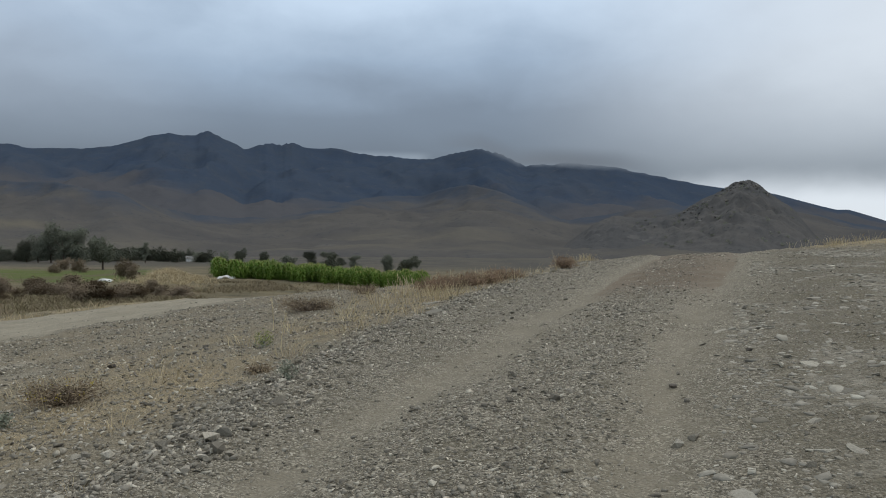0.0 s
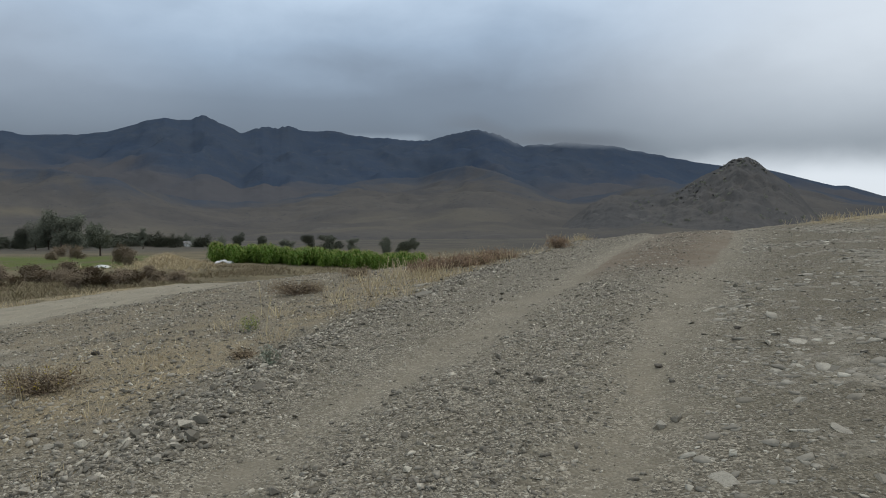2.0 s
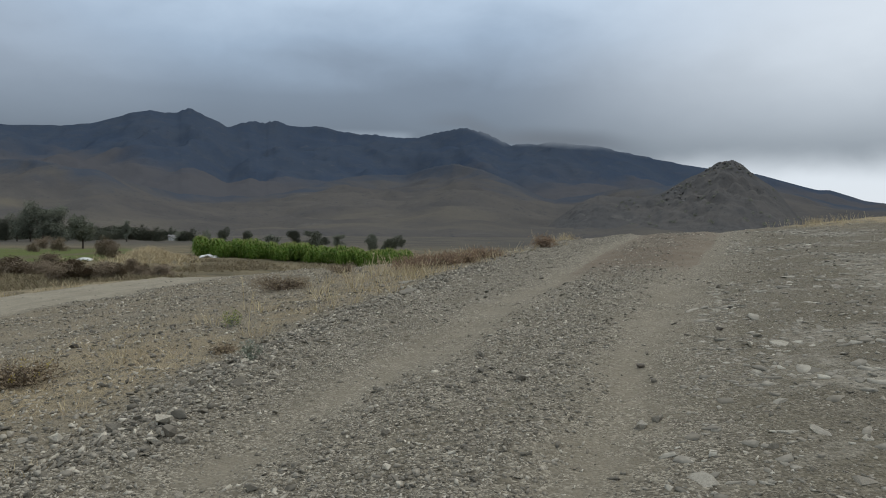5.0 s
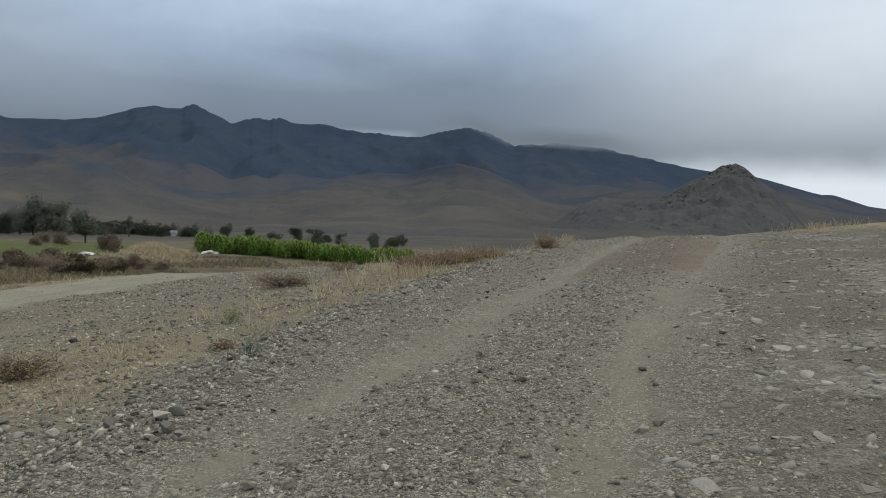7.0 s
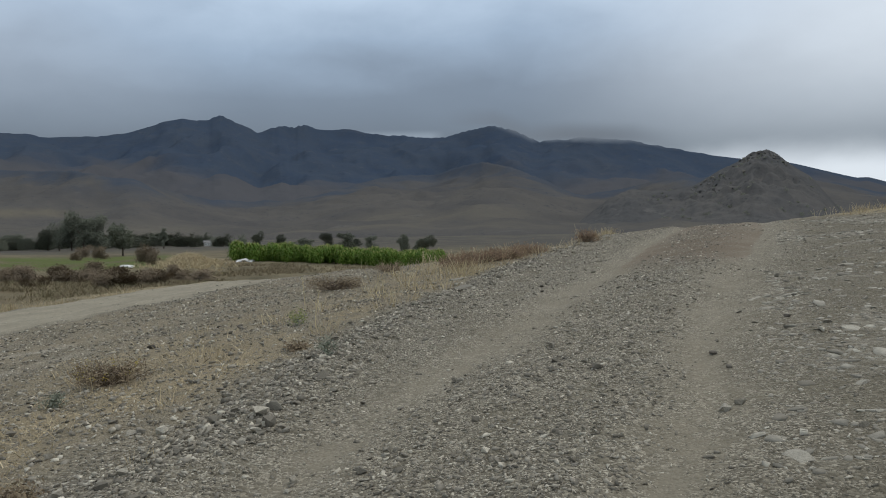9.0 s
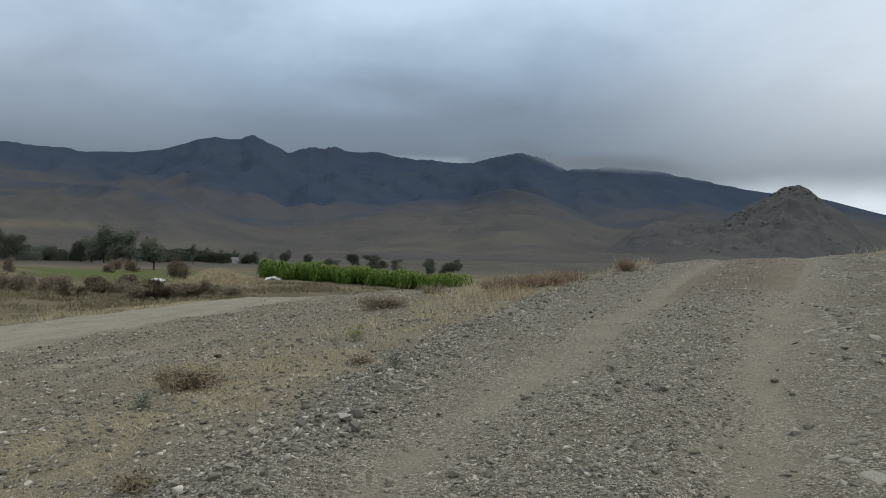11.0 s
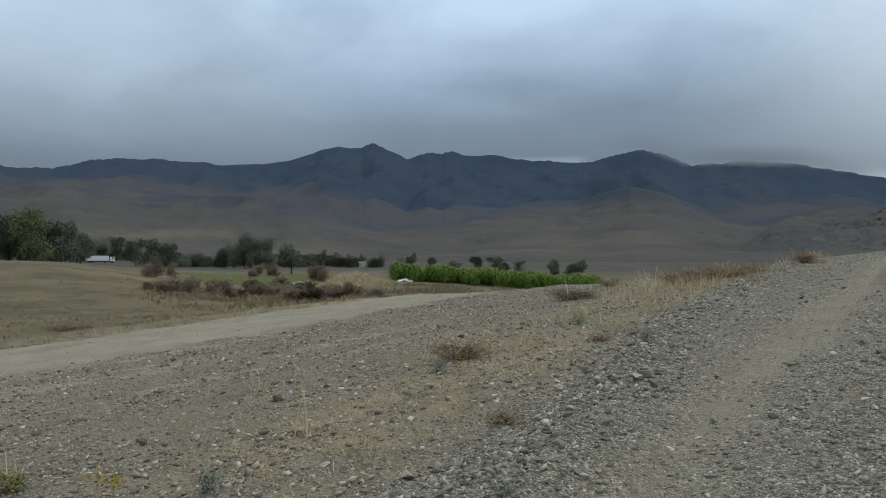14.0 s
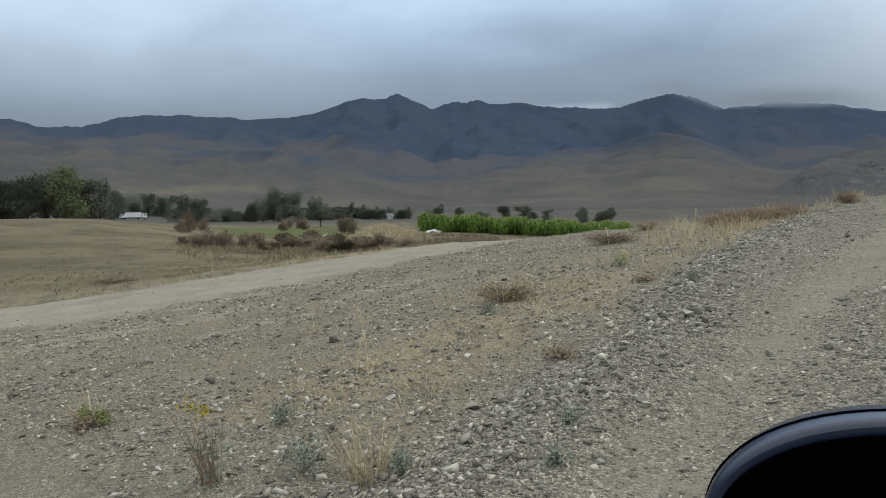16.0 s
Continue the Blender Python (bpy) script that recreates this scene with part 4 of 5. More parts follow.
def dry_shrub(x, y, w, h, seed, label, extra=None):
    rng = random.Random(seed)
    st, tips = twigs(rng, int(30 + 90 * w), w * 0.5, h * 0.8, 0.0035, 3, (0.05, 0.9))
    lv = leaflets(rng, tips, 4, 0.06, 0.045, 0.7, 0.6) if "dock" in label else leaflets(rng, tips, 3, 0.045, 0.035, 0.6, 0.5)
    pieces = [("stem", st, M_TWIG), ("foliage", lv, M_DOCK if "dock" in label else M_BROWN), ("grass", blades(rng, int(22 * w), w * 0.5, h * 0.8, 0.004, 0.9), M_STRAW)]
    if extra:
        pieces.append(("tall_grass", blades(rng, 34, w * 0.5, h * 1.3, 0.005), M_STRAW))
    if extra == "bloom":
        pieces.append(("blossom", leaflets(rng, [t + Vector((0, 0, 0.03)) for t in tips[::14]], 5, 0.015, 0.016), M_FLOWER))
    return plant("dry_shrub", pieces, x, y, label, "shrub", "dry shrubs")


def grass_tuft(x, y, w, h, seed, n=70, label="dry straw-coloured grass tuft on the gravel", mat=None, width=0.005):
    rng = random.Random(seed)
    pieces = [("grass", blades(rng, n, w * 0.35, h, width, 0.55, 0.5), mat or M_STRAW),
              ("old_growth", blades(rng, n // 2, w * 0.5, h * 0.45, width, 0.9, 0.6), M_BROWN)]
    return plant("grass_tuft", pieces, x, y, label, "grass", "grass tufts")


def sage(x, y, w, h, seed, label="low grey-green herb growing in the stones", mat=None):
    rng = random.Random(seed)
    st, tips = twigs(rng, int(14 + 30 * w), w * 0.45, h, 0.003, 2)
    lv = leaflets(rng, tips, 6, 0.022, 0.020)
    return plant("herb", [("stem", st, M_SAGE), ("foliage", lv, mat or M_SAGE)], x, y, label, "herb", "herbs")


def tall_stalk(x, y, h, lean, seed):
    rng = random.Random(seed)
    pts = [Vector((lean * s * s, 0.02 * s, h * s)) for s in (0, 0.35, 0.7, 1.0)]
    v, f = [], []
    for k in range(3):
        bm = tube(0.0055 - 0.001 * k, 0.0045 - 0.001 * k, pts[k], pts[k + 1], 5)
        a, b = arrays_mixed(bm)
        v, f = join([(v, f), (a, b)])
    head = leaflets(rng, [pts[2].lerp(pts[3], s) for s in (0.2, 0.5, 0.8, 1.0)], 6, 0.004, 0.024, 2.0, 0.6)
    return plant("grass_stalk", [("stalk", (v, f), M_PALESTRAW), ("seed_head", head, M_PALESTRAW)], x, y, "single tall dry grass stalk with a seed head", "grass", "tall stalks")


def arrays_mixed(bm):
    bm.verts.index_update()
    v = [tuple(p.co) for p in bm.verts]
    f = [tuple(q.index for q in face.verts) for face in bm.faces]
    bm.free()
    return v, f


def dry_weed(x, y, h, seed):
    rng = random.Random(seed)
    st = [tube(0.003, 0.0015, (rng.gauss(0, 0.03), rng.gauss(0, 0.03), -0.01), (rng.gauss(-0.06, 0.07), rng.gauss(0, 0.06), h * rng.uniform(0.55, 1.0)), 4) for _ in range(30)]
    st = join([arrays_mixed(b) for b in st])
    fl = leaflets(rng, [Vector((rng.gauss(-0.10, 0.045), rng.gauss(0, 0.04), h * rng.uniform(0.85, 1.05))) for _ in range(5)], 12, 0.014, 0.022)
    lv = leaflets(rng, [Vector((rng.gauss(0, 0.06), rng.gauss(0, 0.06), h * rng.uniform(0.1, 0.7))) for _ in range(26)], 3, 0.015, 0.03)
    return plant("dry_weed", [("stem", st, M_BROWN), ("foliage", lv, M_SAGE), ("blossom", fl, M_FLOWER)], x, y, "withered upright weed with small yellow blossoms", "weed", "weeds")


dry_shrub(-2.71, 11.9, 1.0, 0.28, 1, "flat brown dry shrub on the bank")
dry_shrub(-3.55, 5.8, 0.62, 0.23, 2, "brown dry shrub with yellow blossoms and straw", "bloom")
dry_shrub(-0.10, 13.9, 1.1, 0.30, 3, "russet dry dock plants on the bank's brow", "straw")
dry_shrub(0.40, 14.3, 0.9, 0.28, 4, "russet dry dock plants on the bank's brow", "straw")
dry_shrub(-0.60, 13.9, 0.7, 0.22, 14, "russet dry dock plants on the bank's brow", "straw")
dry_shrub(0.95, 15.2, 0.8, 0.24, 15, "russet dry dock plants on the bank's brow", "straw")
dry_shrub(-0.5, 13.4, 0.45, 0.16, 16, "low russet dock among the bank's straw")
dry_shrub(-2.04, 14.2, 0.55, 0.24, 5, "small brown shrub on the brow")
dry_shrub(2.42, 16.5, 0.42, 0.34, 6, "tall russet dock beside the track", "straw")
dry_shrub(-2.08, 6.64, 0.18, 0.06, 7, "small withered brown plant in the gravel")
dry_shrub(-2.65, 3.2, 0.15, 0.08, 8, "small withered brown plant in the gravel", "straw")
dry_shrub(-5.75, 2.07, 0.16, 0.07, 9, "low dead brown twigs on the ground")
sage(-5.80, 2.10, 0.06, 0.10, 31, "low yellow-green herb in the gravel", M_LIME)
sage(-5.62, 2.06, 0.06, 0.10, 32, "low yellow-green herb in the gravel", M_LIME)
dry_shrub(-16.6, 14.6, 1.2, 0.2, 10, "dark brown dead weeds on the road verge", "straw")
dry_shrub(-18.6, 11.0, 0.9, 0.4, 12, "dark brown dead weeds on the road verge")
sage(-1.59, 5.82, 0.15, 0.15, 21)
sage(-3.77, 1.44, 0.26, 0.15, 22)
sage(-3.21, 1.37, 0.09, 0.12, 23)
sage(-4.28, 2.11, 0.12, 0.13, 24)
sage(-3.62, 5.1, 0.16, 0.09, 27)
sage(-2.44, 1.87, 0.06, 0.06, 29)
sage(-2.47, 1.41, 0.06, 0.07, 30)
sage(-2.40, 7.95, 0.22, 0.17, 26, "yellow-green flowering weed on the bank", M_LIME)
dry_weed(-4.20, 1.22, 0.40, 41)
grass_tuft(-3.40, 1.38, 0.32, 0.27, 51, 95)
grass_tuft(-5.3, 4.54, 0.24, 0.2, 52, 26)
grass_tuft(-5.84, 2.2, 0.3, 0.2, 53, 40)
grass_tuft(-3.41, 2.6, 0.5, 0.10, 54, 40)
grass_tuft(-4.1, 3.2, 0.30, 0.14, 55, 40)
grass_tuft(-3.0, 2.9, 0.6, 0.09, 56, 40)
grass_tuft(-2.2, 3.6, 0.4, 0.09, 57, 30)
grass_tuft(-2.6, 4.9, 0.35, 0.12, 58, 24)
grass_tuft(-2.9, 6.4, 0.4, 0.16, 59, 30)
grass_tuft(-1.9, 7.2, 0.5, 0.2, 60, 36)
grass_tuft(-1.2, 8.8, 0.6, 0.2, 61, 50)
for k, (x, y) in enumerate(((-1.6, 9.6), (-1.1, 10.2), (-0.7, 9.9), (-1.9, 10.8), (-0.4, 11.3), (-1.3, 11.6), (-0.1, 12.2), (-0.9, 12.7), (0.3, 12.9), (-1.7, 13.0), (0.9, 13.6), (1.2, 14.3), (1.7, 15.2), (2.0, 15.8), (2.9, 17.0), (-2.3, 9.0), (-1.4, 8.5), (-2.7, 8.2))):
    grass_tuft(x, y, 0.45 + 0.1 * (k % 3), 0.13 + 0.035 * (k % 4), 160 + k, 26, "golden dry grass tuft on the stony bank", M_PALESTRAW if k % 3 == 0 else M_STRAW, 0.008)
tall_stalk(-4.13, 3.18, 0.52, -0.10, 71)
tall_stalk(-4.20, 3.12, 0.34, 0.06, 72)
tall_stalk(-2.1, 7.6, 0.42, 0.05, 73)
tall_stalk(-2.6, 9.2, 0.46, -0.04, 74)
tall_stalk(-1.2, 12.0, 0.45, 0.04, 75)


def build_grass(name, places, height, n, label, seed, width=0.006, mat=None, lean=0.8):
    """Grass that nobody could count: one mesh of many tufts."""
    rng = random.Random(seed)
    protos = [blades(rng, n, 0.10, height, width, lean, 0.5) for _ in range(10)]
    pv = [np.array(p[0]) for p in protos]
    vs, fs, base = [], [], 0
    zs = ground_height(places[:, 0], places[:, 1])
    for (x, y), z in zip(places, zs):
        k = rng.randrange(10)
        s, a = rng.uniform(0.6, 1.3), rng.uniform(0, 6.283)
        q = pv[k] * s
        w = np.stack([q[:, 0] * math.cos(a) - q[:, 1] * math.sin(a) + x, q[:, 0] * math.sin(a) + q[:, 1] * math.cos(a) + y, q[:, 2] + z - 0.01], -1)
        vs.append(w)
        fs += [tuple(i + base for i in face) for face in protos[k][1]]
        base += len(w)
    me = mesh_from(name, np.concatenate(vs), fs, mat or M_STRAW)
    return tagged(new(name, me), label, "grass", kind="stuff")


def straw_places(count, r0, r1, power, seed, lo, hi=1.0, az0=-40, az1=62):
    x, y, r, rng = spread(count, r0, r1, power, az0, az1, seed)
    m = masks(x, y)
    dl, sd = off_line(x, y, LOWER)
    ok = (rng.uniform(lo, hi, len(x)) < m["straw"] * (1 - m["dust"])) & (dl > 2.5)
    ok &= (off_line(x, y, RUT_L)[0] > 0.6) & (off_line(x, y, RUT_R)[0] > 0.6)
    return np.stack([x[ok], y[ok]], -1)


build_grass("dry_grass", straw_places(4200, 3.2, 24, 1.0, 81, 0.2), 0.075, 6, "sparse dry straw-coloured grass on the stony bank", 82)
build_grass("straw_litter", straw_places(24000, 2.0, 15, 1.1, 85, 0.1), 0.035, 7, "short broken straw lying on the dirt", 86, width=0.004, lean=2.2)
brow = straw_places(7000, 11, 24, 0.7, 83, 0.25, 1.0, -36, 14)
build_grass("dry_grass", brow[::3], 0.24, 5, "tall bleached grass along the brow of the bank", 84, width=0.008, mat=M_PALESTRAW, lean=0.4)
clump = wave(brow[:, 0], brow[:, 1], 1.3, 87, 3)
build_grass("dry_grass", brow[clump > 0.30], 0.25, 8, "clumps of golden dry grass on the bank's brow", 88, width=0.009, mat=M_STRAW, lean=0.45)


def field_places(count, seed):
    rng = np.random.default_rng(seed)
    r, a = 14 + 80 * rng.uniform(0, 1, count) ** 1.4, np.radians(rng.uniform(19, 56, count))
    x, y = -r * np.sin(a), r * np.cos(a)
    dl, sd = off_line(x, y, LOWER)
    ok = (sd < 0) & (dl > 3.6)
    ok &= rng.uniform(-0.9, 1.0, count) < wave(x, y, 5, 91, 3)
    return np.stack([x[ok], y[ok]], -1)


build_grass("meadow_grass", field_places(9000, 92), 0.10, 6, "withered pale grass of the sloping meadow", 93, width=0.014, mat=M_MEADOW)


def brush_places(count, seed):
    rng = np.random.default_rng(seed)
    r, a = rng.uniform(38, 76, count), np.radians(rng.uniform(17, 41, count))
    x, y = -r * np.sin(a), r * np.cos(a)
    ok = rng.uniform(0.1, 1, count) < masks(x, y)["brush"]
    return np.stack([x[ok], y[ok]], -1)


build_grass("tall_weeds", brush_places(4200, 94), 0.30, 8, "tall withered weeds along the ditch", 95, width=0.03, mat=M_BRUSH)
build_grass("tall_weeds", brush_places(3200, 96), 0.32, 8, "tall pale dry grass along the ditch", 97, width=0.03, mat=M_MEADOW)


def mound_places(count, seed):
    rng = np.random.default_rng(seed)
    a, r = np.radians(rng.normal(22.4, 1.6, count)), rng.normal(88, 8, count)
    return np.stack([-r * np.sin(a), r * np.cos(a)], -1)


build_grass("dry_grass", mound_places(700, 98), 0.55, 9, "tall pale dry grass on the mound by the maize", 99, width=0.04, mat=M_STRAW)



def verge_places(count, seed):
    rng = np.random.default_rng(seed)
    x, y = rng.uniform(-22, -9, count), rng.uniform(4, 22, count)
    dl, sd = off_line(x, y, LOWER)
    ok = (sd < 0) & (dl > 3.3) & (dl < 4.6) & (wave(x, y, 1.6, 111, 3) > 0.15)
    return np.stack([x[ok], y[ok]], -1)


build_grass("dry_grass", verge_places(5200, 112), 0.24, 7, "golden dry grass along the lower road's verge", 113, width=0.012, mat=M_STRAW, lean=0.5)


def strip_places(count, seed):
    rng = np.random.default_rng(seed)
    a, r = np.radians(rng.uniform(5, 20, count)), rng.uniform(62, 86, count)
    x, y = -r * np.sin(a), r * np.cos(a)
    ok = rng.uniform(-0.6, 0.8, count) < wave(x, y, 5, 101, 3)
    return np.stack([x[ok], y[ok]], -1)


build_grass("tall_weeds", strip_places(2600, 102), 0.42, 8, "withered brown weeds in front of the maize", 103, width=0.035, mat=M_BRUSH)


build_scrub()


# ---- trees and bushes ----
def tree_meshes(seed, height, width, leaf_mat, leaf=0.30, clumps=70, per=42, base=0.05):
    """Trunk with limbs, and a crown of many small leaves in uneven clumps."""
    rng = random.Random(seed)
    v, f = [], []
    parts = [arrays_mixed(tube(height * 0.030, height * 0.018, (0, 0, -0.3), (rng.gauss(0, 0.1), rng.gauss(0, 0.1), height * 0.45), 8))]
    centres = []
    for k in range(7):
        a, e = k * 0.9 + rng.uniform(-0.3, 0.3), rng.uniform(0.5, 1.1)
        z0 = height * rng.uniform(0.22, 0.45)
        tip = (math.cos(a) * width * 0.36, math.sin(a) * width * 0.36, z0 + height * 0.32 * e)
        parts.append(arrays_mixed(tube(height * 0.014, height * 0.005, (0, 0, z0), tip, 5)))
    lobes = [(Vector((rng.uniform(-0.28, 0.28) * width, rng.uniform(-0.28, 0.28) * width, height * rng.uniform(base + 0.14, 0.84))), rng.uniform(0.15, 0.30)) for _ in range(11)]
    for _ in range(clumps):
        c, rad = rng.choice(lobes)
        d = Vector((rng.gauss(0, 1), rng.gauss(0, 1), rng.gauss(0, 1))).normalized() * rng.uniform(0.55, 1.0)
        p = c + Vector((d.x * rad * width, d.y * rad * width, d.z * rad * height * 0.72))
        p.z = min(max(p.z, height * base), height)
        centres.append(p)
    crown = leaflets(rng, centres, per, width * 0.055 + 0.10, leaf, 0.8)
    tv, tf = join(parts)
    return mesh_from("trunk", tv, tf, M_BARK), mesh_from("crown", crown[0], crown[1], leaf_mat)


def tree(meshes, az, dist, scale, wide, label, category="tree", group="trees of the valley", turn=0.0, name="tree"):
    x, y = -dist * math.sin(radians(az)), dist * math.cos(radians(az))
    root = new(name)
    root.matrix_world = pose(x, y, gz(x, y) - 0.1, 0, 0, turn) @ Matrix.Diagonal((scale * wide, scale * wide, scale, 1))
    for nm, me in zip(("trunk", "crown"), meshes):
        new(nm, me).parent = root
    return tagged(root, label, category, group)


DARK = [tree_meshes(201 + k, 8.0, 7.5, M_LEAF, 0.36, 140, 44) for k in range(4)]
ROUND = tree_meshes(209, 8.0, 7.0, M_LEAF, 0.36, 120, 44, 0.24)
YELLOW = [tree_meshes(221 + k, 8.0, 7.5, M_LEAF2, 0.36, 140, 44) for k in range(2)]
SLIM = [tree_meshes(231, 8.0, 2.6, M_LEAF, 0.36, 60, 40, 0.12)]
BUSH = [tree_meshes(241 + k, 2.5, 3.2, M_LEAF, 0.18, 70, 46, 0.02) for k in range(2)]
RUST = [tree_meshes(251 + k, 2.5, 3.0, M_RUST, 0.16, 70, 46, 0.02) for k in range(2)]
T_DARK, T_YEL, T_BUSH, T_RUST = "dark green broad-leaved tree in the valley", "tall tree with yellowing autumn leaves", "dark green bush at the field's edge", "russet brown bush beside the field"
rnd = random.Random(5)
# the wood on the meadow's far side
for az, d, s, w, kind in ((49.5, 150, 1.05, 1.0, 0), (47.9, 146, 1.0, 1.0, 0), (46.7, 152, 1.15, 0.85, 0), (45.5, 145, 1.22, 0.8, 1), (44.4, 150, 1.0, 0.8, 0), (43.3, 148, 1.02, 0.6, 0), (51.5, 148, 1.2, 1.0, 0),
                          (53, 150, 1.2, 1.1, 1), (56, 152, 1.2, 1.1, 0), (48.6, 165, 1.0, 1.1, 0), (46.0, 168, 1.1, 1.1, 0), (44.7, 166, 1.0, 1.0, 0)):
    tree((DARK, YELLOW)[kind][rnd.randrange(2)], az, d, s, w, (T_DARK, T_YEL)[kind], turn=rnd.uniform(0, 360))
for az, d, s, w in ((42.0, 230, 1.2, 0.8), (40.6, 330, 1.25, 1.0), (39.4, 335, 1.3, 1.0), (38.4, 330, 1.1, 1.0), (41.6, 300, 1.3, 0.9), (37.4, 235, 1.1, 0.9), (36.6, 238, 1.0, 1.0), (35.9, 236, 0.95, 0.9), (30.4, 235, 1.2, 0.8), (29.6, 230, 1.4, 0.85), (28.8, 232, 1.3, 0.9), (31.2, 236, 1.0, 0.9), (31.9, 240, 0.85, 0.8)):
    tree(DARK[rnd.randrange(4)], az, d, s, w, T_DARK, turn=rnd.uniform(0, 360))
tree(ROUND, 27.1, 150, 0.86, 0.98, "dark round tree with a bare trunk beside the green field")
tree(SLIM[0], 38.3, 225, 1.0, 0.6, "slim dark tree among the valley trees")
tree(SLIM[0], 24.2, 230, 0.85, 1.0, "slim dark tree among the valley trees", turn=50)
for az, d, s, w in ((18.9, 112, 0.46, 0.8), (17.3, 190, 0.6, 0.7), (11.9, 185, 0.55, 0.9), (10.4, 182, 0.55, 1.2), (8.3, 190, 0.45, 1.0), (5.75, 158, 0.55, 0.75), (4.05, 155, 0.50, 1.2), (15.4, 210, 0.5, 0.9), (3.2, 200, 0.3, 1.0)):
    tree(DARK[rnd.randrange(4)], az, d, s, w, T_DARK, turn=rnd.uniform(0, 360))
for k in range(4):
    az = 18.0 - k * 4.2 + rnd.uniform(-0.5, 0.5)
    tree(BUSH[k % 2], az, 205 + rnd.uniform(-25, 40), rnd.uniform(0.6, 1.1), rnd.uniform(1.0, 1.6), "grey-green bush on the valley floor", "bush", "bushes on the valley floor", rnd.uniform(0, 360), "bush")
# the dense line of low trees along the stream
for k in range(26):
    az = 35.5 - k * 0.62 + rnd.uniform(-0.2, 0.2)
    tree(BUSH[k % 2], az, 255 + rnd.uniform(-15, 20), rnd.uniform(1.3, 2.1), rnd.uniform(0.9, 1.4), "dark thicket along the stream bed", "bush", "thickets along the stream", rnd.uniform(0, 360), "bush")
for az, d, s, w in ((38.0, 84, 0.95, 0.75), (38.7, 82, 0.6, 0.8)):
    tree(RUST[0], az, d, s, w, T_BUSH, "bush", "bushes by the fields", rnd.uniform(0, 360), "bush")
for az, d, s, w in ((36.6, 98, 0.75, 0.75), (28.6, 132, 0.9, 1.1), (25.5, 97, 1.05, 0.9), (25.1, 96, 0.8, 0.9), (29.6, 150, 0.9, 1.1), (30.2, 128, 0.6, 1.2)):
    tree(RUST[rnd.randrange(2)], az, d, s, w, T_RUST, "bush", "bushes by the fields", rnd.uniform(0, 360), "bush")
# brushwood in the ditch between the meadow and the green field
for k in range(36):
    u = k / 35
    az, d = 39.5 - 18 * u + rnd.uniform(-0.4, 0.4), 60 - 6 * u + rnd.uniform(-6, 8)
    tree(RUST[k % 2], az, d, rnd.uniform(0.25, 0.60), rnd.uniform(0.9, 1.6), "low brown brushwood in the ditch", "bush", "brushwood in the ditch", rnd.uniform(0, 360), "bush")


# ---- maize ----
def build_maize():
    rng = random.Random(61)
    protos = []
    for k in range(8):
        sets = [blades(rng, 3, 0.03, 2.1, 0.05, 0.05, 0.0)]
        for j in range(11):
            z, a = 0.25 + j * 0.16, rng.uniform(0, 6.283)
            ln = rng.uniform(0.45, 0.75)
            w = 0.055
            sx, sy = -math.sin(a) * w, math.cos(a) * w
            pts = [(0, 0, z), (ln * 0.45, 0, z + 0.28), (ln * 0.85, 0, z + 0.20), (ln, 0, z - 0.05)]
            vv = []
            for q, (px, _, pz) in enumerate(pts):
                t = (1, 1.1, 0.7, 0.1)[q]
                vv += [(px * math.cos(a) - sx * t, px * math.sin(a) - sy * t, pz), (px * math.cos(a) + sx * t, px * math.sin(a) + sy * t, pz)]
            sets.append((vv, [(0, 1, 3, 2), (2, 3, 5, 4), (4, 5, 7, 6)]))
        protos.append(join(sets))
    tass = blades(rng, 6, 0.03, 0.34, 0.025, 0.5, 0.2, (0, 0, 2.0))
    pv = [np.array(p[0]) for p in protos]
    tv = np.array(tass[0])
    vs, fs, base, ts_, tf, tb = [], [], 0, [], [], 0
    for row in range(16):
        for col in range(150):
            az = 19.3 - 16.9 * col / 149 + rng.gauss(0, 0.06)
            d = 99 + row * 0.85 + rng.gauss(0, 0.25) - 10 * (col / 149) + 1.6 * math.sin(col * 0.31) + 0.9 * math.sin(col * 0.83)
            x, y = -d * math.sin(radians(az)), d * math.cos(radians(az))
            z = -2.25 - 1.1 * float(sstep(19, 3, az))
            s, a = rng.uniform(0.62, 1.22) * (1 - 0.15 * (col / 149)) * (1 + 0.07 * math.sin(col * 0.19 + 1) + 0.05 * math.sin(col * 0.53)), rng.uniform(0, 6.283)
            k = rng.randrange(8)
            c, q = math.cos(a), math.sin(a)
            for arr, vl in ((pv[k], vs), (tv, ts_)):
                vl.append(np.stack([(arr[:, 0] * c - arr[:, 1] * q) * s + x, (arr[:, 0] * q + arr[:, 1] * c) * s + y, arr[:, 2] * s + z], -1))
            fs += [tuple(i + base for i in face) for face in protos[k][1]]
            tf += [tuple(i + tb for i in face) for face in tass[1]]
            base += len(pv[k])
            tb += len(tv)
    xy = np.concatenate(vs)
    tagged(new("maize_field", mesh_from("maize_field", xy, fs, M_CORN)), "dense field of tall bright green maize", "maize", kind="stuff")
    tagged(new("maize_tassels", mesh_from("maize_tassels", np.concatenate(ts_), tf, M_TASSEL)), "pale yellowish tassels on top of the maize", "maize", kind="stuff")


build_maize()


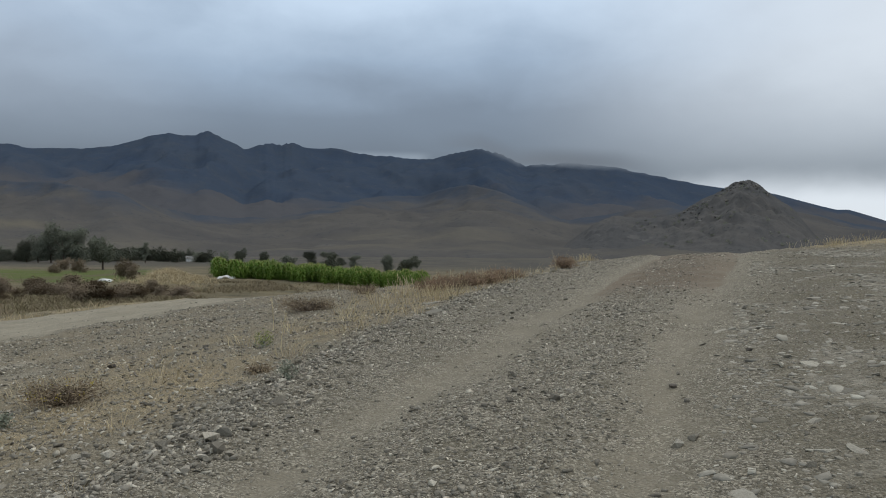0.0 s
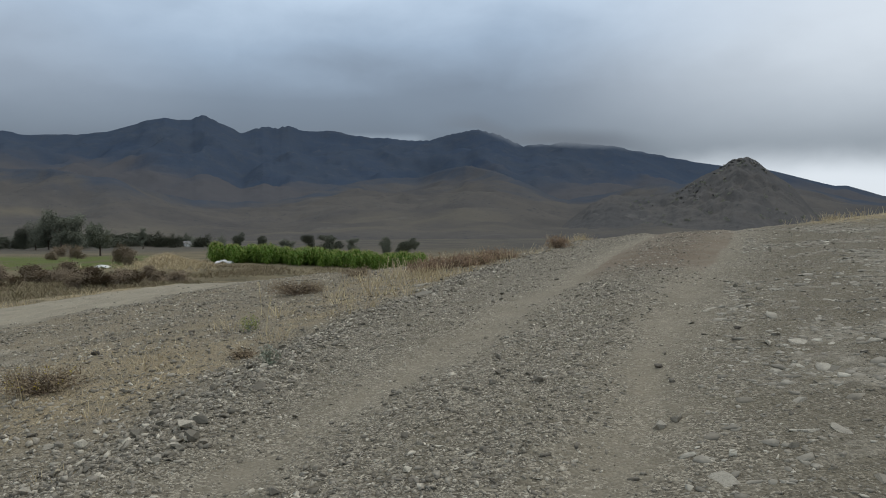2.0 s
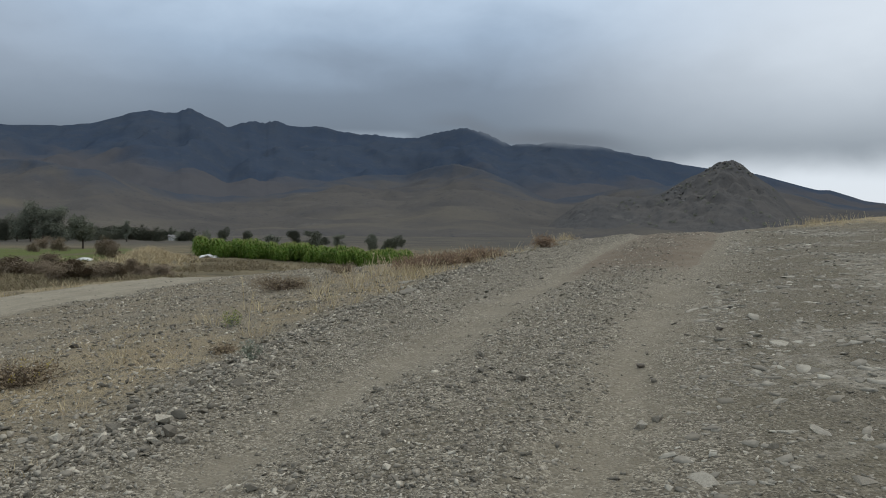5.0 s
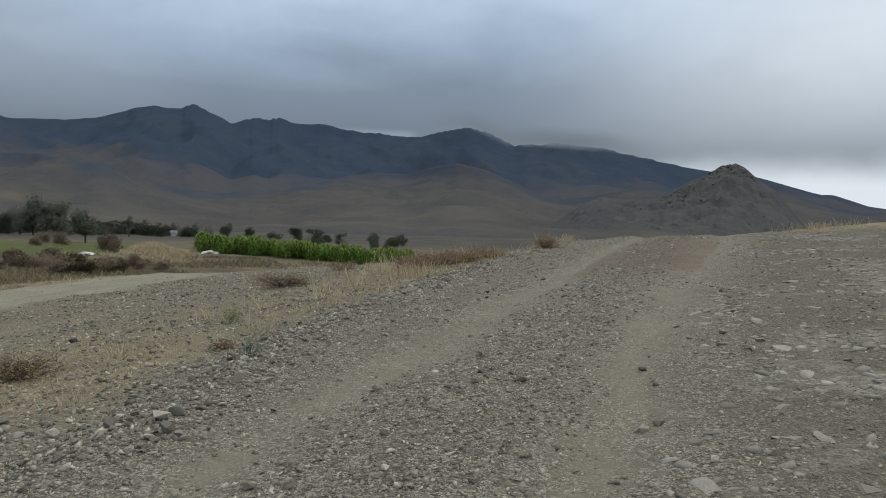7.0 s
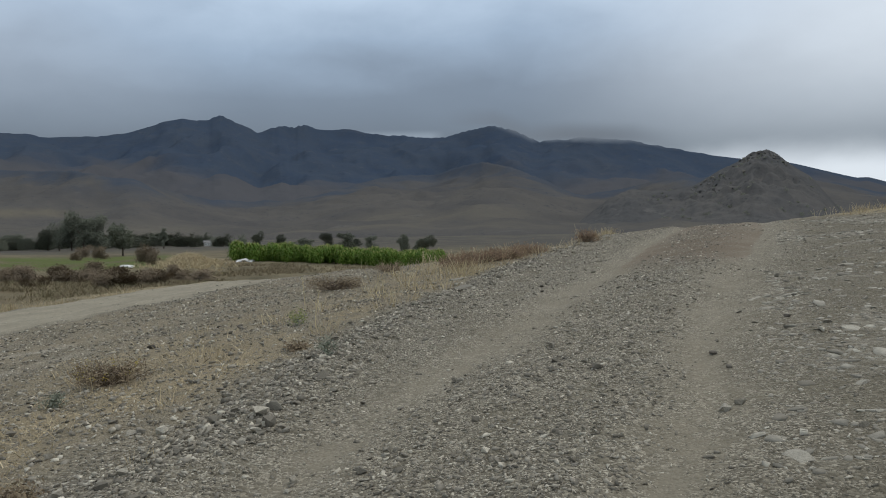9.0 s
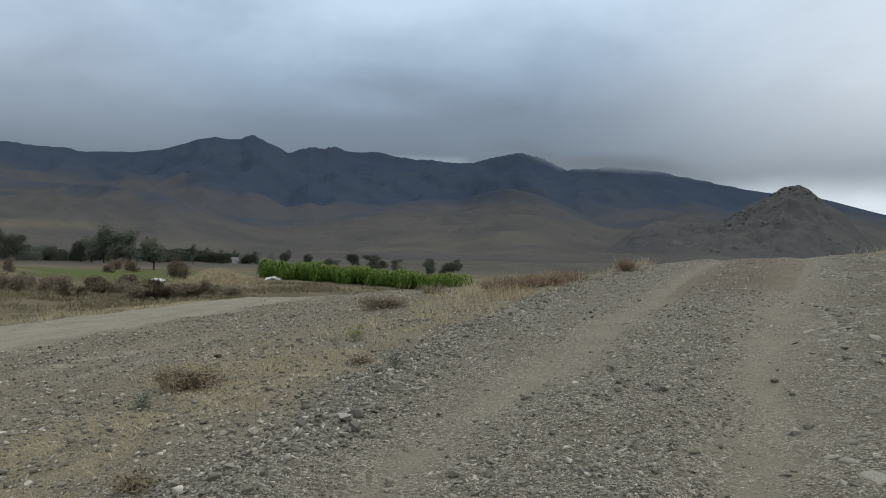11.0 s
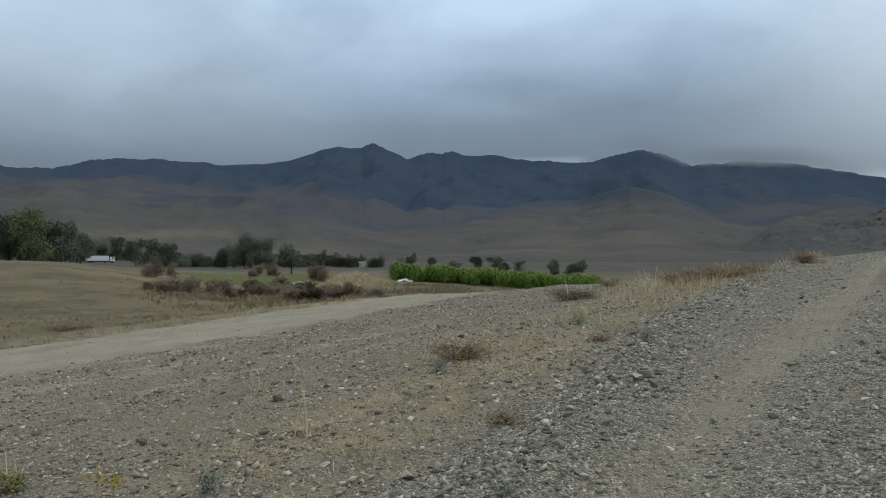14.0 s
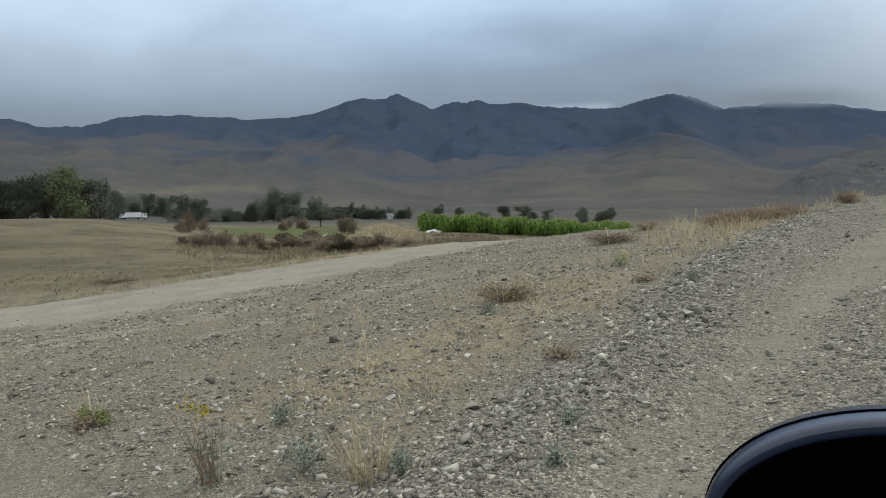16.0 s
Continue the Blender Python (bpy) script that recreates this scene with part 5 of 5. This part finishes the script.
# ---- truck, house and litter far off ----
def truck(az, dist, turn):
    x, y = -dist * math.sin(radians(az)), dist * math.cos(radians(az))
    root = new("truck")
    root.matrix_world = pose(x, y, gz(x, y), 0, 0, turn) @ Matrix.Scale(0.78, 4)
    part("trailer", box(9.6, 2.5, 2.3, (-1.6, 0, 2.25), 0.08), M_WHITE, root, "long white box trailer")
    cab = part("cab", box(2.0, 2.4, 2.2, (4.6, 0, 1.75), 0.25, 3), M_WHITE, root)
    part("windscreen", box(0.06, 2.0, 0.8, (5.6, 0, 2.3), 0.02), M_GLASS, cab, "dark glass windscreen")
    for s in (-1, 1):
        part("side_window", box(0.8, 0.05, 0.7, (4.9, s * 1.2, 2.3), 0.02), M_GLASS, cab, "dark side window")
    part("chassis", box(11.0, 1.0, 0.3, (-0.4, 0, 0.85), 0.03), M_BLACK, root)
    for wx in (-5.2, -4.0, 1.6, 4.6):
        for s in (-1, 1):
            part("wheel", tube(0.5, 0.5, (wx, s * 0.9, 0.5), (wx, s * 1.2, 0.5), 18), M_RUBBER, root)
    return tagged(root, "white box truck parked beside the wood", "truck")


truck(40.5, 285, 38)


def house(az, dist, w, d, h, turn):
    x, y = -dist * math.sin(radians(az)), dist * math.cos(radians(az))
    root = new("house")
    root.matrix_world = pose(x, y, gz(x, y) - 0.1, 0, 0, turn)
    part("wall", box(w, d, h, (0, 0, h / 2), 0.02), M_WHITE, root)
    bm = bmesh.new()
    a = [bm.verts.new(p) for p in ((-w * .55, -d * .6, h), (w * .55, -d * .6, h), (w * .55, d * .6, h), (-w * .55, d * .6, h), (-w * .55, 0, h + 0.9), (w * .55, 0, h + 0.9))]
    for q in ((0, 1, 5, 4), (2, 3, 4, 5), (0, 4, 3), (1, 2, 5), (3, 2, 1, 0)):
        bm.faces.new([a[i] for i in q])
    part("roof", bm, M_ROOF, root, "low grey sheet roof")
    part("door", box(0.9, 0.06, 1.9, (0.4, -d / 2 - 0.01, 0.95), 0.01), M_BLACK, root)
    part("window", box(0.8, 0.06, 0.7, (-w * 0.28, -d / 2 - 0.01, 1.4), 0.01), M_GLASS, root)
    return tagged(root, "small white hut among the valley trees", "house")


house(21.0, 262, 2.8, 2.0, 1.2, 200)


def sheet_heap(x, y, w, d, h, seed, label):
    """A crumpled white sheet lying over something low."""
    n = 22
    X, Y = np.meshgrid(np.linspace(-1, 1, n), np.linspace(-1, 1, n))
    edge = np.clip(1.15 - np.hypot(X, Y) - 0.15 * wave(X, Y, 0.5, seed), 0, 1)
    Z = h * np.sqrt(edge) * (0.75 + 0.22 * wave(X, Y, 0.5, seed + 3, 3))
    v = np.stack([X * w / 2, Y * d / 2, np.maximum(Z, 0.0)], -1).reshape(-1, 3)
    i = np.arange(n * n).reshape(n, n)
    f = np.stack([i[:-1, :-1], i[:-1, 1:], i[1:, 1:], i[1:, :-1]], -1).reshape(-1, 4)
    me = sheet_mesh("sheet", v, f[:, ::-1], M_SHEET)
    ob = new("plastic_sheet", me)
    ob.matrix_world = pose(x, y, gz(x, y) + 0.02)
    ob.modifiers.new("thickness", "SOLIDIFY").thickness = 0.02
    tagged(ob, label, "sheet", "white sheets on the ground")


for x, y, w, h, s in ((-30.4, 91.5, 2.2, 0.55, 1), (-42.0, 82.5, 1.8, 0.4, 3), (-27.6, 57.0, 0.5, 0.2, 4)):
    sheet_heap(x, y, w, 0.6 * w, h, s, "crumpled white plastic sheet lying by the field")


# ---- wing mirror of the car the view is taken from ----
def wing_mirror():
    root = new("car_door")
    cx, cy, cz = -1.868, -1.08, 0.633
    g = gz(cx, cy)
    root.matrix_world = pose(cx, cy, 0, 0, 0, -10)
    # housing: an elliptic shell, rounded at its outer side, closed by a flat dark face
    bm = bmesh.new()
    rings = []
    for yy, k in ((-0.034, 0.965), (-0.030, 0.99), (-0.018, 1.0), (0.015, 0.995), (0.045, 0.960), (0.070, 0.87), (0.088, 0.68), (0.098, 0.34)):
        ring = []
        for j in range(64):
            a = j * math.tau / 64
            ex = 0.96
            x = math.copysign(abs(math.cos(a)) ** ex, math.cos(a)) * 0.205 * k
            z = math.copysign(abs(math.sin(a)) ** ex, math.sin(a)) * 0.128 * k
            ring.append(bm.verts.new((x + 0.066, yy, z + cz - 0.024)))
        rings.append(ring)
    for p, q in zip(rings[:-1], rings[1:]):
        for j in range(64):
            bm.faces.new((p[j], p[(j + 1) % 64], q[(j + 1) % 64], q[j])).smooth = True
    bm.faces.new(rings[0][::-1])
    bm.faces.new(rings[-1])
    part("mirror_housing", bm, M_BLACK, root, "glossy black mirror housing")
    bm = bmesh.new()       # the seam where the cap meets the frame
    seam = [[bm.verts.new((math.copysign(abs(math.cos(j * math.tau / 64)) ** 0.96, math.cos(j * math.tau / 64)) * 0.205 * k + 0.066, yy,
                           math.copysign(abs(math.sin(j * math.tau / 64)) ** 0.96, math.sin(j * math.tau / 64)) * 0.128 * k + cz - 0.024)) for j in range(64)] for yy, k in ((0.002, 0.98), (0.003, 1.004), (0.008, 1.003), (0.009, 0.975))]
    for p, q in zip(seam[:-1], seam[1:]):
        for j in range(64):
            bm.faces.new((p[j], p[(j + 1) % 64], q[(j + 1) % 64], q[j]))
    part("seam", bm, M_FACE, root, "thin matt black seam")
    # plain black disc in place of the mirror glass and its dark reflection
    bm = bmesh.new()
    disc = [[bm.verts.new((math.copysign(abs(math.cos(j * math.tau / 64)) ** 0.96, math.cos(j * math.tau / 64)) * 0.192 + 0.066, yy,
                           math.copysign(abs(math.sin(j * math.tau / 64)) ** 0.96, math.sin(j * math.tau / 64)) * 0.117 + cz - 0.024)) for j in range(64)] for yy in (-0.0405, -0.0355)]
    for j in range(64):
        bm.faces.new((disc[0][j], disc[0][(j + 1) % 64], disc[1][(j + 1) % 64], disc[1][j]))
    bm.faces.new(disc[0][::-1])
    part("mirror_back", bm, M_FACE, root, "plain matt black mirror face")
    part("mirror_arm", tube(0.025, 0.035, (0.13, 0.02, cz - 0.12), (0.16, 0.03, cz - 0.22), 12), M_BLACK, root)
    door = box(1.05, 0.07, cz - 0.19 - g, (0.30, 0.03, (cz - 0.19 + g) / 2), 0.02)
    part("door_panel", door, M_CARPAINT, root, "dark painted car door panel")
    part("door_handle", box(0.16, 0.03, 0.03, (0.62, 0.085, cz - 0.32), 0.01), M_BLACK, root)
    return tagged(root, "dark car door with a black wing mirror", "car door")


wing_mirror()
